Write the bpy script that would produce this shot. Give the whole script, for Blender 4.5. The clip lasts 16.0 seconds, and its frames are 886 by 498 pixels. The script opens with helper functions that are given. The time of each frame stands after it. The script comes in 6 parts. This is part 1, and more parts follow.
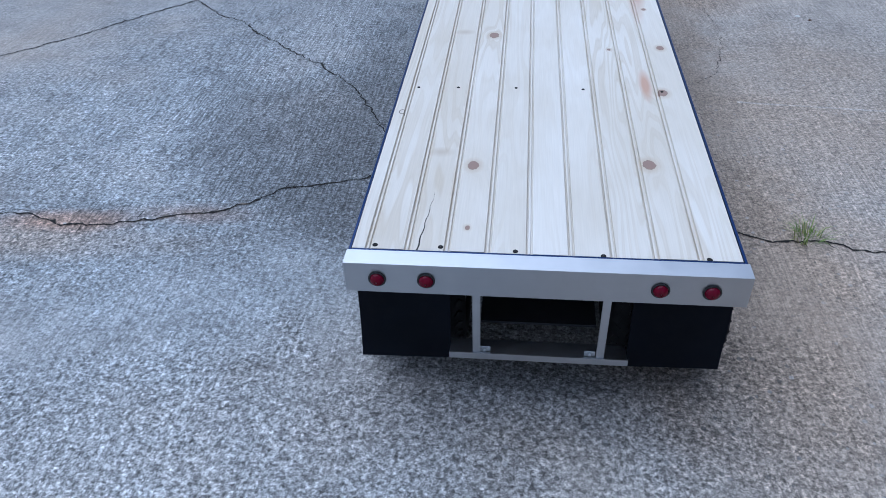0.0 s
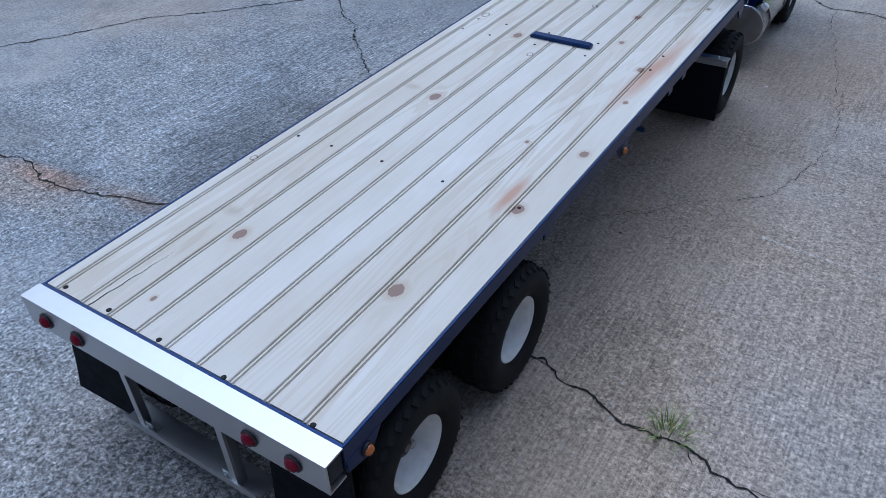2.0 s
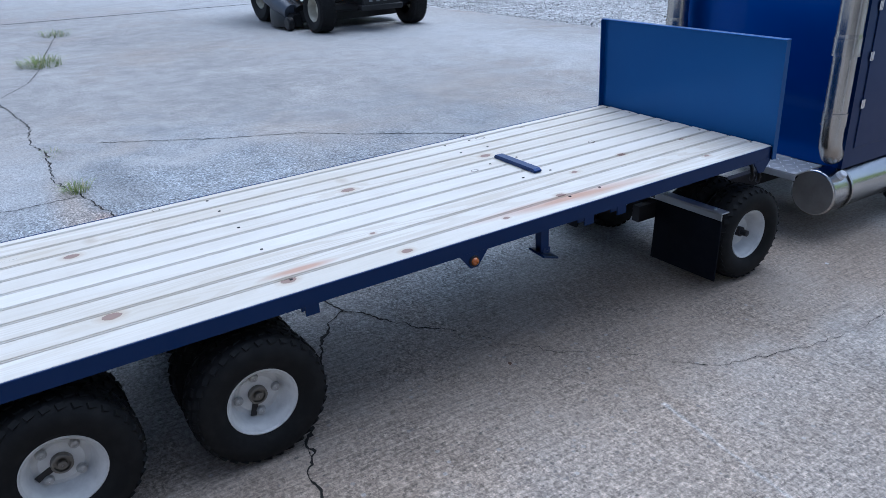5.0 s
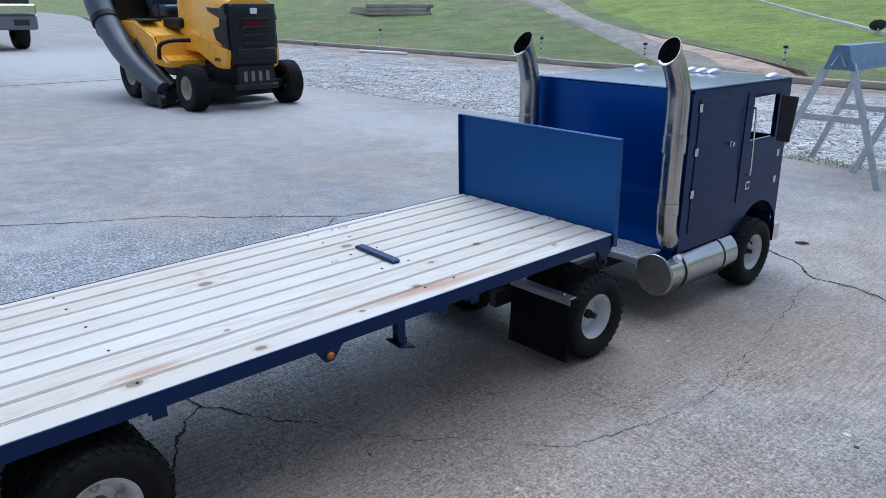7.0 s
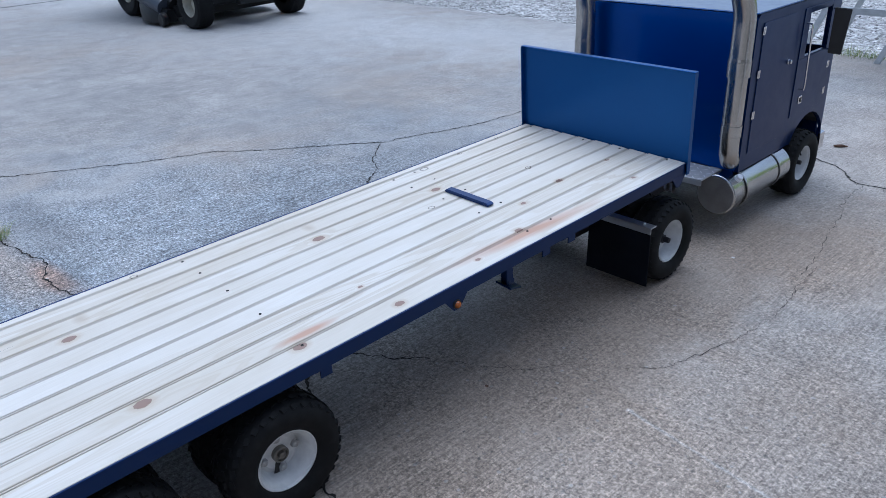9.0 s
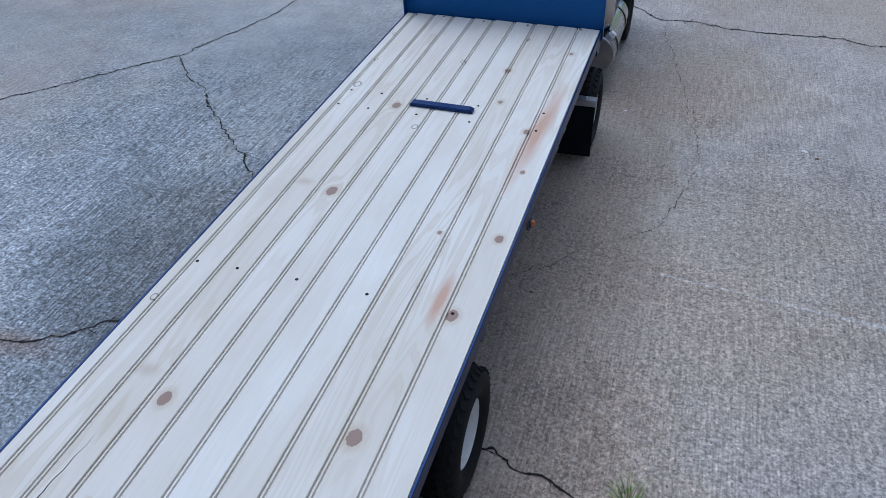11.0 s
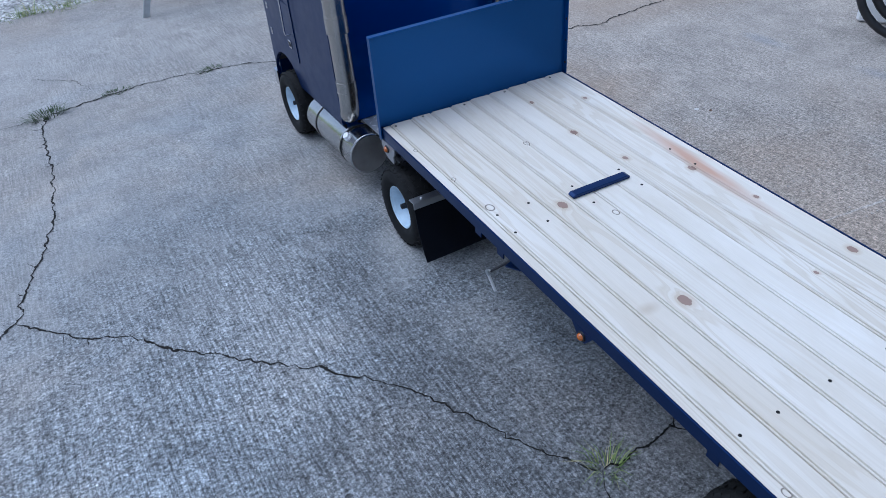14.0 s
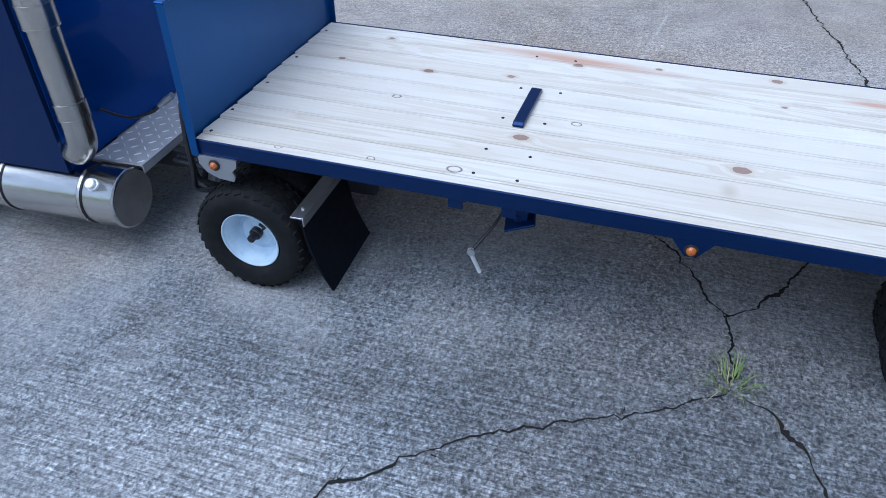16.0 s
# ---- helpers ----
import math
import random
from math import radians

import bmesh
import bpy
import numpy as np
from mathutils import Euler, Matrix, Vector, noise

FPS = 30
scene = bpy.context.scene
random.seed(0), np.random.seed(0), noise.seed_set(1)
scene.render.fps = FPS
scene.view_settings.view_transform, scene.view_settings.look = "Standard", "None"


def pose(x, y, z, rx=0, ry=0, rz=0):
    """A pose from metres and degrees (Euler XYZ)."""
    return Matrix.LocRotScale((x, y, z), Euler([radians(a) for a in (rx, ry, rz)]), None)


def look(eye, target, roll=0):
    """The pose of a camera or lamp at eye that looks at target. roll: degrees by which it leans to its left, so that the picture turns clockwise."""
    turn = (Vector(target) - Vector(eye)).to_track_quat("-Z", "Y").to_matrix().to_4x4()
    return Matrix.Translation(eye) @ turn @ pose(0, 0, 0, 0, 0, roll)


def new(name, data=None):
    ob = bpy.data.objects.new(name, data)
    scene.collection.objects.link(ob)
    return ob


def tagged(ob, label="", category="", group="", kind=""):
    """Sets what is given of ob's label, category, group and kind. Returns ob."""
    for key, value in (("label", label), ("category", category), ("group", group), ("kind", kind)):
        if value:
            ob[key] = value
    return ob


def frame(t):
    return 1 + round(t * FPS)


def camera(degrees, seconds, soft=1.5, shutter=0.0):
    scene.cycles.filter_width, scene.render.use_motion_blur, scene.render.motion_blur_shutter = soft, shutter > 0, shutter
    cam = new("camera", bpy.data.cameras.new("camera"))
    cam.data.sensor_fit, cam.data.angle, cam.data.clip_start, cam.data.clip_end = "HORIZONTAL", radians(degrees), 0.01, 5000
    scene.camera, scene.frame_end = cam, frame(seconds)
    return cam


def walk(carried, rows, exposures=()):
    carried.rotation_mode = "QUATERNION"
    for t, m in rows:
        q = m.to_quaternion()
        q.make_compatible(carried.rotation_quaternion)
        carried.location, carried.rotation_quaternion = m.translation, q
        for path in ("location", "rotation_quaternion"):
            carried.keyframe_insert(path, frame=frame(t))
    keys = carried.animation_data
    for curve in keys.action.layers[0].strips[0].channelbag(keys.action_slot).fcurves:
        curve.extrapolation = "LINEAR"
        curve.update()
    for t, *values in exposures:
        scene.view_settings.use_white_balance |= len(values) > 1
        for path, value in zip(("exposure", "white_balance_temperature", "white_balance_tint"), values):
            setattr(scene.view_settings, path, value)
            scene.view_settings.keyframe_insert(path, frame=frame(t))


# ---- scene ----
cam = camera(60.9, 16.0, soft=0.8)
PATH = [
    (0, (-0.049, -0.899, 1.011), (-0.229, 0.691, -0.189), -2.0),
    (0.5, (0.148, -0.809, 1.019), (-0.143, 0.762, -0.184), -0.4),
    (1, (0.38, -0.752, 1.015), (-0.095, 0.774, -0.188), -0.8),
    (1.5, (0.571, -0.62, 1.016), (-0.106, 0.832, -0.18), -0.9),
    (2, (0.745, -0.403, 1.053), (-0.125, 0.942, -0.144), -1.2),
    (2.5, (0.912, -0.328, 1.006), (-0.187, 0.891, -0.138), -2.7),
    (3, (1.141, -0.258, 0.922), (-0.193, 0.835, -0.091), -3.2),
    (3.5, (1.233, -0.1, 0.916), (-0.226, 0.888, -0.03), -3.3),
    (4, (1.282, 0.043, 0.885), (-0.236, 0.971, -0.028), -3.6),
    (4.5, (1.37, 0.124, 0.87), (-0.194, 1.031, 0.015), -3.1),
    (5, (1.425, 0.19, 0.881), (-0.131, 1.166, 0.089), -2.0),
    (5.2, (1.427, 0.208, 0.879), (-0.112, 1.23, 0.112), -1.5),
    (7.3, (1.494, 0.225, 0.942), (0.074, 1.493, 0.328), 0.1),
    (7.5, (1.498, 0.215, 0.941), (0.081, 1.484, 0.324), -0.1),
    (8, (1.481, 0.168, 0.955), (0.067, 1.434, 0.325), -0.8),
    (8.5, (1.411, 0.084, 1.016), (0.022, 1.328, 0.292), -2.1),
    (9, (1.349, -0.008, 1.101), (0.016, 1.195, 0.219), -2.8),
    (9.2, (1.302, -0.065, 1.131), (0.021, 1.141, 0.179), -3.1),
    (11.3, (0.426, -0.376, 1.233), (0.056, 1.162, 0.008), -2.1),
    (11.5, (0.338, -0.408, 1.262), (0.066, 1.172, 0.065), -2.2),
    (12, (0.107, -0.389, 1.257), (0.038, 1.233, 0.089), -2.4),
    (12.5, (-0.197, -0.33, 1.285), (-0.071, 1.298, 0.131), -2.1),
    (13, (-0.531, -0.285, 1.308), (-0.182, 1.317, 0.162), -2.4),
    (13.5, (-0.77, -0.1, 1.279), (-0.241, 1.443, 0.121), -3.7),
    (14, (-0.991, 0.11, 1.293), (-0.29, 1.564, 0.113), -5.5),
    (14.5, (-1.195, 0.327, 1.27), (-0.287, 1.606, 0.03), -7.1),
    (15, (-1.239, 0.586, 1.197), (-0.165, 1.656, -0.109), -8.9),
    (15.5, (-1.272, 0.805, 1.13), (-0.016, 1.657, -0.173), -8.0),
    (16, (-1.333, 1.024, 1.026), (0.165, 1.548, -0.19), -2.3),
]
EXPOSURES = [(0, 0.38, 5080, 9), (1.5, 0.14, 5000, 9), (2.2, 0.14, 5000, 9), (3.5, 0.42, 5080, 9), (5, 0.6, 5080, 9), (7.5, 0.58, 5280, 9), (9, 0.5, 5180, 9), (11.5, 0.18, 5120, 9), (12.5, 0.18, 5100, 9), (14, 0.40, 5080, 9), (16, 0.68, 5100, 9)]
walk(cam, [(t, look(eye, target, roll)) for t, eye, target, roll in PATH], EXPOSURES)

# ---- world, sun, exposure ----
SUN_EL, SUN_AZ = 68.0, 312.0
world = bpy.data.worlds.new("sky")
scene.world = world
world.use_nodes = True
wn = world.node_tree.nodes
wl = world.node_tree.links
sky = wn.new("ShaderNodeTexSky")
sky.sky_type = "NISHITA"
sky.sun_disc = False
sky.sun_elevation = radians(SUN_EL)
sky.sun_rotation = radians(SUN_AZ)
sky.air_density, sky.dust_density, sky.ozone_density = 1.0, 2.0, 1.0
cloud = wn.new("ShaderNodeHueSaturation")
cloud.inputs["Saturation"].default_value = 0.55
wl.new(sky.outputs[0], cloud.inputs["Color"])
wl.new(cloud.outputs[0], wn["Background"].inputs[0])
wn["Background"].inputs[1].default_value = 0.10
sun_data = bpy.data.lights.new("sun", "SUN")
sun_data.energy, sun_data.angle, sun_data.color = 1.4, radians(75), (1.0, 0.98, 0.95)
sun = new("sun", sun_data)
sun.matrix_world = pose(0, 0, 8, 90 - SUN_EL, 0, 180 - SUN_AZ)


# ---- materials ----
class Nodes:
    """A short way to write node trees."""

    def __init__(self, name):
        self.m = bpy.data.materials.new(name)
        self.m.use_nodes = True
        self.t = self.m.node_tree
        self.b = self.t.nodes["Principled BSDF"]

    def put(self, sock, v):
        if isinstance(v, bpy.types.NodeSocket):
            self.t.links.new(v, sock)
        else:
            sock.default_value = v

    def add(self, kind, out=0, op="", clamp=False, feature="", **ins):
        n = self.t.nodes.new(kind)
        if op:
            n.operation = op
        if clamp:
            n.use_clamp = True
        if feature:
            n.feature = feature
        for k, v in ins.items():
            self.put(n.inputs[int(k[1:])] if k[0] == "i" and k[1:].isdigit() else n.inputs[k.replace("__", " ")], v)
        return n.outputs[out]

    def math(self, op, a, b=0.0, clamp=False):
        return self.add("ShaderNodeMath", i0=a, i1=b, op=op, clamp=clamp)

    def vec(self, op, a, b, out=0):
        return self.add("ShaderNodeVectorMath", out, i0=a, i1=b, op=op)

    def coords(self, out=3):
        return self.add("ShaderNodeTexCoord", out)

    def random(self):
        return self.add("ShaderNodeObjectInfo", 5)

    def noise(self, vec, scale, detail=4.0, rough=0.55, distort=0.0, out=0):
        return self.add("ShaderNodeTexNoise", out, Vector=vec, Scale=scale, Detail=detail, Roughness=rough, Distortion=distort)

    def voro(self, vec, scale, out=0, feature="F1"):
        return self.add("ShaderNodeTexVoronoi", out, Vector=vec, Scale=scale, feature=feature)

    def ramp(self, fac, *stops):
        n = self.t.nodes.new("ShaderNodeValToRGB")
        self.put(n.inputs[0], fac)
        e = n.color_ramp.elements
        while len(e) < len(stops):
            e.new(0.5)
        for k, (p, c) in zip(e, stops):
            k.position = p
            k.color = (c, c, c, 1) if isinstance(c, (int, float)) else (*c, 1)
        return n.outputs[0]

    def mix(self, fac, a, b, mode="MIX"):
        n = self.t.nodes.new("ShaderNodeMix")
        n.data_type, n.blend_type = "RGBA", mode
        for s, v in ((n.inputs[0], fac), (n.inputs[6], a), (n.inputs[7], b)):
            self.put(s, (*v, 1) if isinstance(v, tuple) and len(v) == 3 else v)
        return n.outputs[2]

    def bump(self, height, strength=0.3, dist=0.002):
        out = self.add("ShaderNodeBump", Strength=strength, Distance=dist, Height=height)
        self.put(self.b.inputs["Normal"], out)
        return self

    def set(self, color=None, rough=None, metal=None, **more):
        for k, v in (("Base Color", color), ("Roughness", rough), ("Metallic", metal)):
            if v is not None:
                self.put(self.b.inputs[k], (*v, 1) if isinstance(v, tuple) and len(v) == 3 else v)
        for k, v in more.items():
            self.put(self.b.inputs[k.replace("__", " ")], (*v, 1) if isinstance(v, tuple) and len(v) == 3 else v)
        return self


def plain(name, color, rough=0.5, metal=0.0, vary=0.12, scale=30.0, relief=0.0, **more):
    """A paint, metal or plastic with soft blotches and fine wear."""
    n = Nodes(name)
    co = n.coords()
    a = n.noise(co, scale, 5)
    dark = tuple(c * (1 - vary) for c in color)
    lite = tuple(min(1, c * (1 + vary)) for c in color)
    n.set(n.mix(n.ramp(a, (0.3, 0.0), (0.7, 1.0)), dark, lite), None, metal, **more)
    r = n.noise(co, scale * 4, 3)
    n.set(rough=n.add("ShaderNodeMapRange", i0=r, i1=0.3, i2=0.7, i3=max(0.02, rough - 0.08), i4=rough + 0.08))
    if relief:
        n.bump(n.noise(co, scale * 8, 3), relief, 0.001)
    return n.m


def concrete():
    n = Nodes("brushed_concrete")
    co = n.coords()
    big = n.noise(co, 0.45, 5, 0.6)
    mid = n.noise(co, 2.3, 6, 0.65, 0.4)
    low = n.noise(n.vec("ADD", co, (4.0, 8.0, 0.0)), 7.0, 5, 0.6)

    def patch(cx, cy, a, b, amt, inner=0.25):
        d = n.vec("LENGTH", n.vec("MULTIPLY", n.vec("SUBTRACT", co, (cx, cy, 0.0)), (1.0 / a, 1.0 / b, 0.0)), (0, 0, 0), 1)
        return n.ramp(n.math("ADD", d, n.math("MULTIPLY", n.math("SUBTRACT", mid, 0.5), 1.6)), (inner, amt), (1.05, 0.0))

    base = n.mix(n.ramp(big, (0.34, 0.0), (0.66, 1.0)), (0.277, 0.275, 0.272), (0.376, 0.373, 0.366))
    base = n.mix(n.ramp(mid, (0.32, 0.0), (0.68, 1.0)), n.mix(0.5, base, (0.19, 0.19, 0.19)), base)
    base = n.mix(0.5, base, n.ramp(low, (0.33, 0.68), (0.5, 1.0), (0.67, 1.25)), "MULTIPLY")
    # the slab pours differ: cool grey to one side, warmer to the other
    across = n.add("ShaderNodeSeparateXYZ", 0, i0=co)
    warm = n.ramp(n.math("ADD", n.math("MULTIPLY", across, 0.9), n.math("MULTIPLY", mid, 0.5)), (0.15, 0.0), (0.75, 1.0))
    base = n.mix(1.0, base, n.mix(warm, n.mix(patch(-0.6, 0.7, 2.0, 2.9, 1.0), (1.05, 1.0, 0.95), (0.99, 1.07, 1.15)), (1.18, 1.07, 0.965)), "MULTIPLY")
    rust = n.noise(n.vec("ADD", co, (7.0, 3.0, 0.0)), 0.7, 5, 0.65)
    base = n.mix(n.ramp(rust, (0.50, 0.0), (0.72, 0.55)), base, (0.31, 0.245, 0.185))
    # bleached patches
    for spec in ((-0.75, -0.35, 0.6, 0.6, 0.6), (-2.4, 4.2, 2.2, 0.9, 0.5), (-1.9, 0.2, 0.8, 0.3, 0.5), (-0.75, 1.75, 0.25, 0.5, 0.3), (0.95, 0.45, 0.60, 0.7, 0.35), (0.62, 0.72, 0.40, 0.5, 0.35), (-6.5, 3.6, 5.0, 1.7, 0.7), (-13.0, 4.0, 5.0, 4.0, 0.8)):
        base = n.mix(patch(*spec), base, (0.45, 0.447, 0.44))
    # tan stains of old spills and clay
    for spec in ((0.70, 1.05, 0.60, 0.85, 0.6), (0.48, 0.30, 0.38, 0.70, 0.8), (0.60, 2.30, 0.55, 0.50, 0.75), (0.32, 1.4, 0.40, 1.3, 0.85), (-1.35, 0.43, 0.75, 0.10, 0.55), (1.70, 3.10, 1.1, 0.6, 0.5), (-0.2, 0.05, 0.5, 0.35, 0.3), (0.9, 3.6, 1.2, 0.8, 0.35)):
        base = n.mix(patch(*spec), base, (0.37, 0.285, 0.212))
    for spec in ((-1.10, 0.505, 0.22, 0.05, 0.75), (-0.82, 0.55, 0.20, 0.06, 0.6)):
        base = n.mix(patch(*spec), base, (0.34, 0.215, 0.15))
    # faint blue-grey scuffs
    for spec in ((1.65, 2.22, 0.05, 0.16, 0.5), (1.70, 1.74, 0.05, 0.12, 0.4)):
        base = n.mix(patch(*spec), base, (0.24, 0.26, 0.29))
    # oil streak and darker slab tones; soft trailer shade painted beside and beneath it
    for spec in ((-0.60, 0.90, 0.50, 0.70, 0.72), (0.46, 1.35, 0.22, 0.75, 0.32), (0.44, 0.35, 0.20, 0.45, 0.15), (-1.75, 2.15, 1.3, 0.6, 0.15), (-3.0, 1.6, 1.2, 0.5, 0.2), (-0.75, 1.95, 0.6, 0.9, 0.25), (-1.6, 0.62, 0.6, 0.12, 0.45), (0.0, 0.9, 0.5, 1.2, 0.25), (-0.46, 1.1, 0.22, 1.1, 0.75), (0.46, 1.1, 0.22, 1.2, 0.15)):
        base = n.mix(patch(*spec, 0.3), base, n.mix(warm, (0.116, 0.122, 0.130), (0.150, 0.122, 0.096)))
    # a pale scrape across the slab
    along = n.add("ShaderNodeSeparateXYZ", 1, i0=co)
    off = n.math("ABSOLUTE", n.math("SUBTRACT", n.math("ADD", along, n.math("MULTIPLY", across, 0.113)), 1.274))
    reach = n.math("MULTIPLY", n.math("GREATER_THAN", across, 0.60), n.math("LESS_THAN", across, 1.5))
    scrape = n.math("MULTIPLY", n.ramp(n.math("ADD", off, n.math("MULTIPLY", n.math("SUBTRACT", low, 0.5), 0.02)), (0.0, 0.5), (0.006, 0.0)), reach)
    base = n.mix(scrape, base, (0.55, 0.54, 0.52))
    # where the skin has worn through, the sand and stones show
    worn = n.ramp(n.noise(n.vec("ADD", co, (2.0, 6.0, 0.0)), 1.7, 4, 0.6), (0.38, 0.25), (0.66, 0.5))
    for spec in ((-0.45, -0.35, 2.0, 1.15, 1.0), (-0.9, 1.0, 1.5, 1.7, 0.95), (0.9, 1.1, 0.9, 1.9, 0.6)):
        worn = n.math("MAXIMUM", worn, patch(*spec, 0.4))
    spot = n.noise(co, 135.0, 4, 0.72)
    grit = n.noise(n.vec("ADD", co, (3.0, 1.0, 0.0)), 60.0, 5, 0.75)
    base = n.mix(worn, base, n.mix(1.0, base, n.ramp(spot, (0.41, 0.52), (0.5, 1.0), (0.59, 1.4)), "MULTIPLY"))
    base = n.mix(n.math("MULTIPLY", worn, 0.8), base, n.mix(1.0, base, n.ramp(grit, (0.38, 0.50), (0.5, 1.0), (0.62, 1.48)), "MULTIPLY"))
    # single grains, uneven in size and tone
    wob = n.vec("ADD", co, n.vec("MULTIPLY", n.noise(co, 140.0, 2, 0.6, 0.0, 1), (0.007, 0.007, 0.0)))
    tone = n.add("ShaderNodeSeparateColor", 0, i0=n.voro(wob, 230.0, 1))
    tone2 = n.add("ShaderNodeSeparateColor", 1, i0=n.voro(wob, 135.0, 1))
    base = n.mix(worn, base, n.mix(1.0, base, n.ramp(tone, (0.0, 0.50), (0.35, 0.95), (1.0, 1.38)), "MULTIPLY"))
    base = n.mix(worn, base, n.mix(1.0, base, n.ramp(tone2, (0.0, 0.60), (0.22, 0.97), (1.0, 1.18)), "MULTIPLY"))
    stone = n.voro(co, 85.0, 1)
    cell = n.voro(co, 85.0)
    pick = n.add("ShaderNodeSeparateColor", 0, i0=stone)
    flag = n.math("MULTIPLY", n.math("GREATER_THAN", pick, 0.92), n.math("LESS_THAN", cell, 0.40))
    shade = n.add("ShaderNodeSeparateColor", 1, i0=stone)
    base = n.mix(n.math("MULTIPLY", flag, n.math("MULTIPLY", worn, 0.75)), base, n.ramp(shade, (0.0, (0.07, 0.07, 0.075)), (0.55, (0.14, 0.137, 0.134)), (0.8, (0.33, 0.325, 0.32)), (1.0, (0.44, 0.44, 0.43))))
    # small ragged pits
    pit = None
    for scale, shift, share, size in ((27.0, 0.3, 0.66, 0.262), (62.0, 1.9, 0.72, 0.30)):
        at = n.vec("ADD", n.vec("MULTIPLY", co, (1.0, 0.72, 1.0)), (shift, shift * 2.3, 0.0))
        some = n.math("GREATER_THAN", n.add("ShaderNodeSeparateColor", 2, i0=n.voro(at, scale, 1)), share)
        near = n.math("LESS_THAN", n.math("ADD", n.voro(at, scale), n.math("MULTIPLY", grit, 0.40)), size)
        hole = n.math("MULTIPLY", some, near)
        pit = hole if pit is None else n.math("MAXIMUM", pit, hole)
    base = n.mix(n.math("MULTIPLY", pit, 0.62), base, (0.05, 0.05, 0.05))
    # broom strokes run along the slab, worn away in places
    wear = n.ramp(n.noise(n.vec("ADD", co, (1.7, 9.0, 0.0)), 0.9, 3), (0.40, 0.12), (0.60, 0.38))
    for spec in ((-0.75, 1.25, 0.65, 1.2, 0.75), (-1.2, 1.1, 0.5, 0.8, 0.6)):
        wear = n.math("MAXIMUM", wear, patch(*spec, 0.5))
    streak = n.noise(n.vec("MULTIPLY", co, (190.0, 9.0, 1.0)), 1.0, 2, 0.6, 0.25)
    base = n.mix(wear, base, n.mix(1.0, base, n.ramp(streak, (0.38, 0.50), (0.5, 1.0), (0.62, 1.42)), "MULTIPLY"))
    light_broom = n.noise(n.vec("MULTIPLY", co, (235.0, 8.0, 1.0)), 1.0, 2, 0.6, 0.25)
    base = n.mix(patch(0.95, 1.2, 0.9, 2.4, 0.15, 0.5), base, n.mix(1.0, base, n.ramp(light_broom, (0.40, 0.48), (0.5, 1.0), (0.60, 1.5)), "MULTIPLY"))
    fine = n.noise(co, 330.0, 2, 0.7)
    base = n.mix(0.3, base, n.ramp(fine, (0.36, 0.6), (0.64, 1.4)), "MULTIPLY")
    n.set(base, n.ramp(spot, (0.3, 0.85), (0.7, 0.60)))
    h = n.math("ADD", n.math("MULTIPLY", n.math("MULTIPLY", streak, wear), 0.8), n.math("ADD", n.math("MULTIPLY", n.math("ADD", spot, grit), n.math("ADD", worn, 0.25)), n.math("MULTIPLY", fine, 0.3)))
    n.bump(n.math("SUBTRACT", h, n.math("MULTIPLY", pit, 0.8)), 0.75, 0.005)
    return n.m


# knots of the deck: place across and along the bed, radius, kind (0 solid, 1 ring)
KNOTS = [(-0.114, 0.853, 0.011, 0), (0.192, 0.272, 0.011, 0), (-0.126, 0.255, 0.010, 0), (0.275, 0.788, 0.008, 0),
         (0.252, 0.559, 0.010, 0), (-0.117, 1.248, 0.010, 0), (0.107, 1.509, 0.008, 0), (0.133, 1.330, 0.006, 0),
         (0.252, 1.651, 0.005, 0), (0.114, 1.718, 0.005, 0), (-0.035, 1.158, 0.008, 1), (-0.261, 1.333, 0.011, 1),
         (-0.271, 1.488, 0.006, 1), (-0.285, 1.667, 0.006, 1), (-0.027, 1.532, 0.008, 1), (-0.286, 0.455, 0.007, 1),
         (0.156, 0.777, 0.004, 0), (0.232, 1.203, 0.008, 0),
         (0.263, 1.031, 0.005, 0), (-0.123, 0.064, 0.004, 0)]


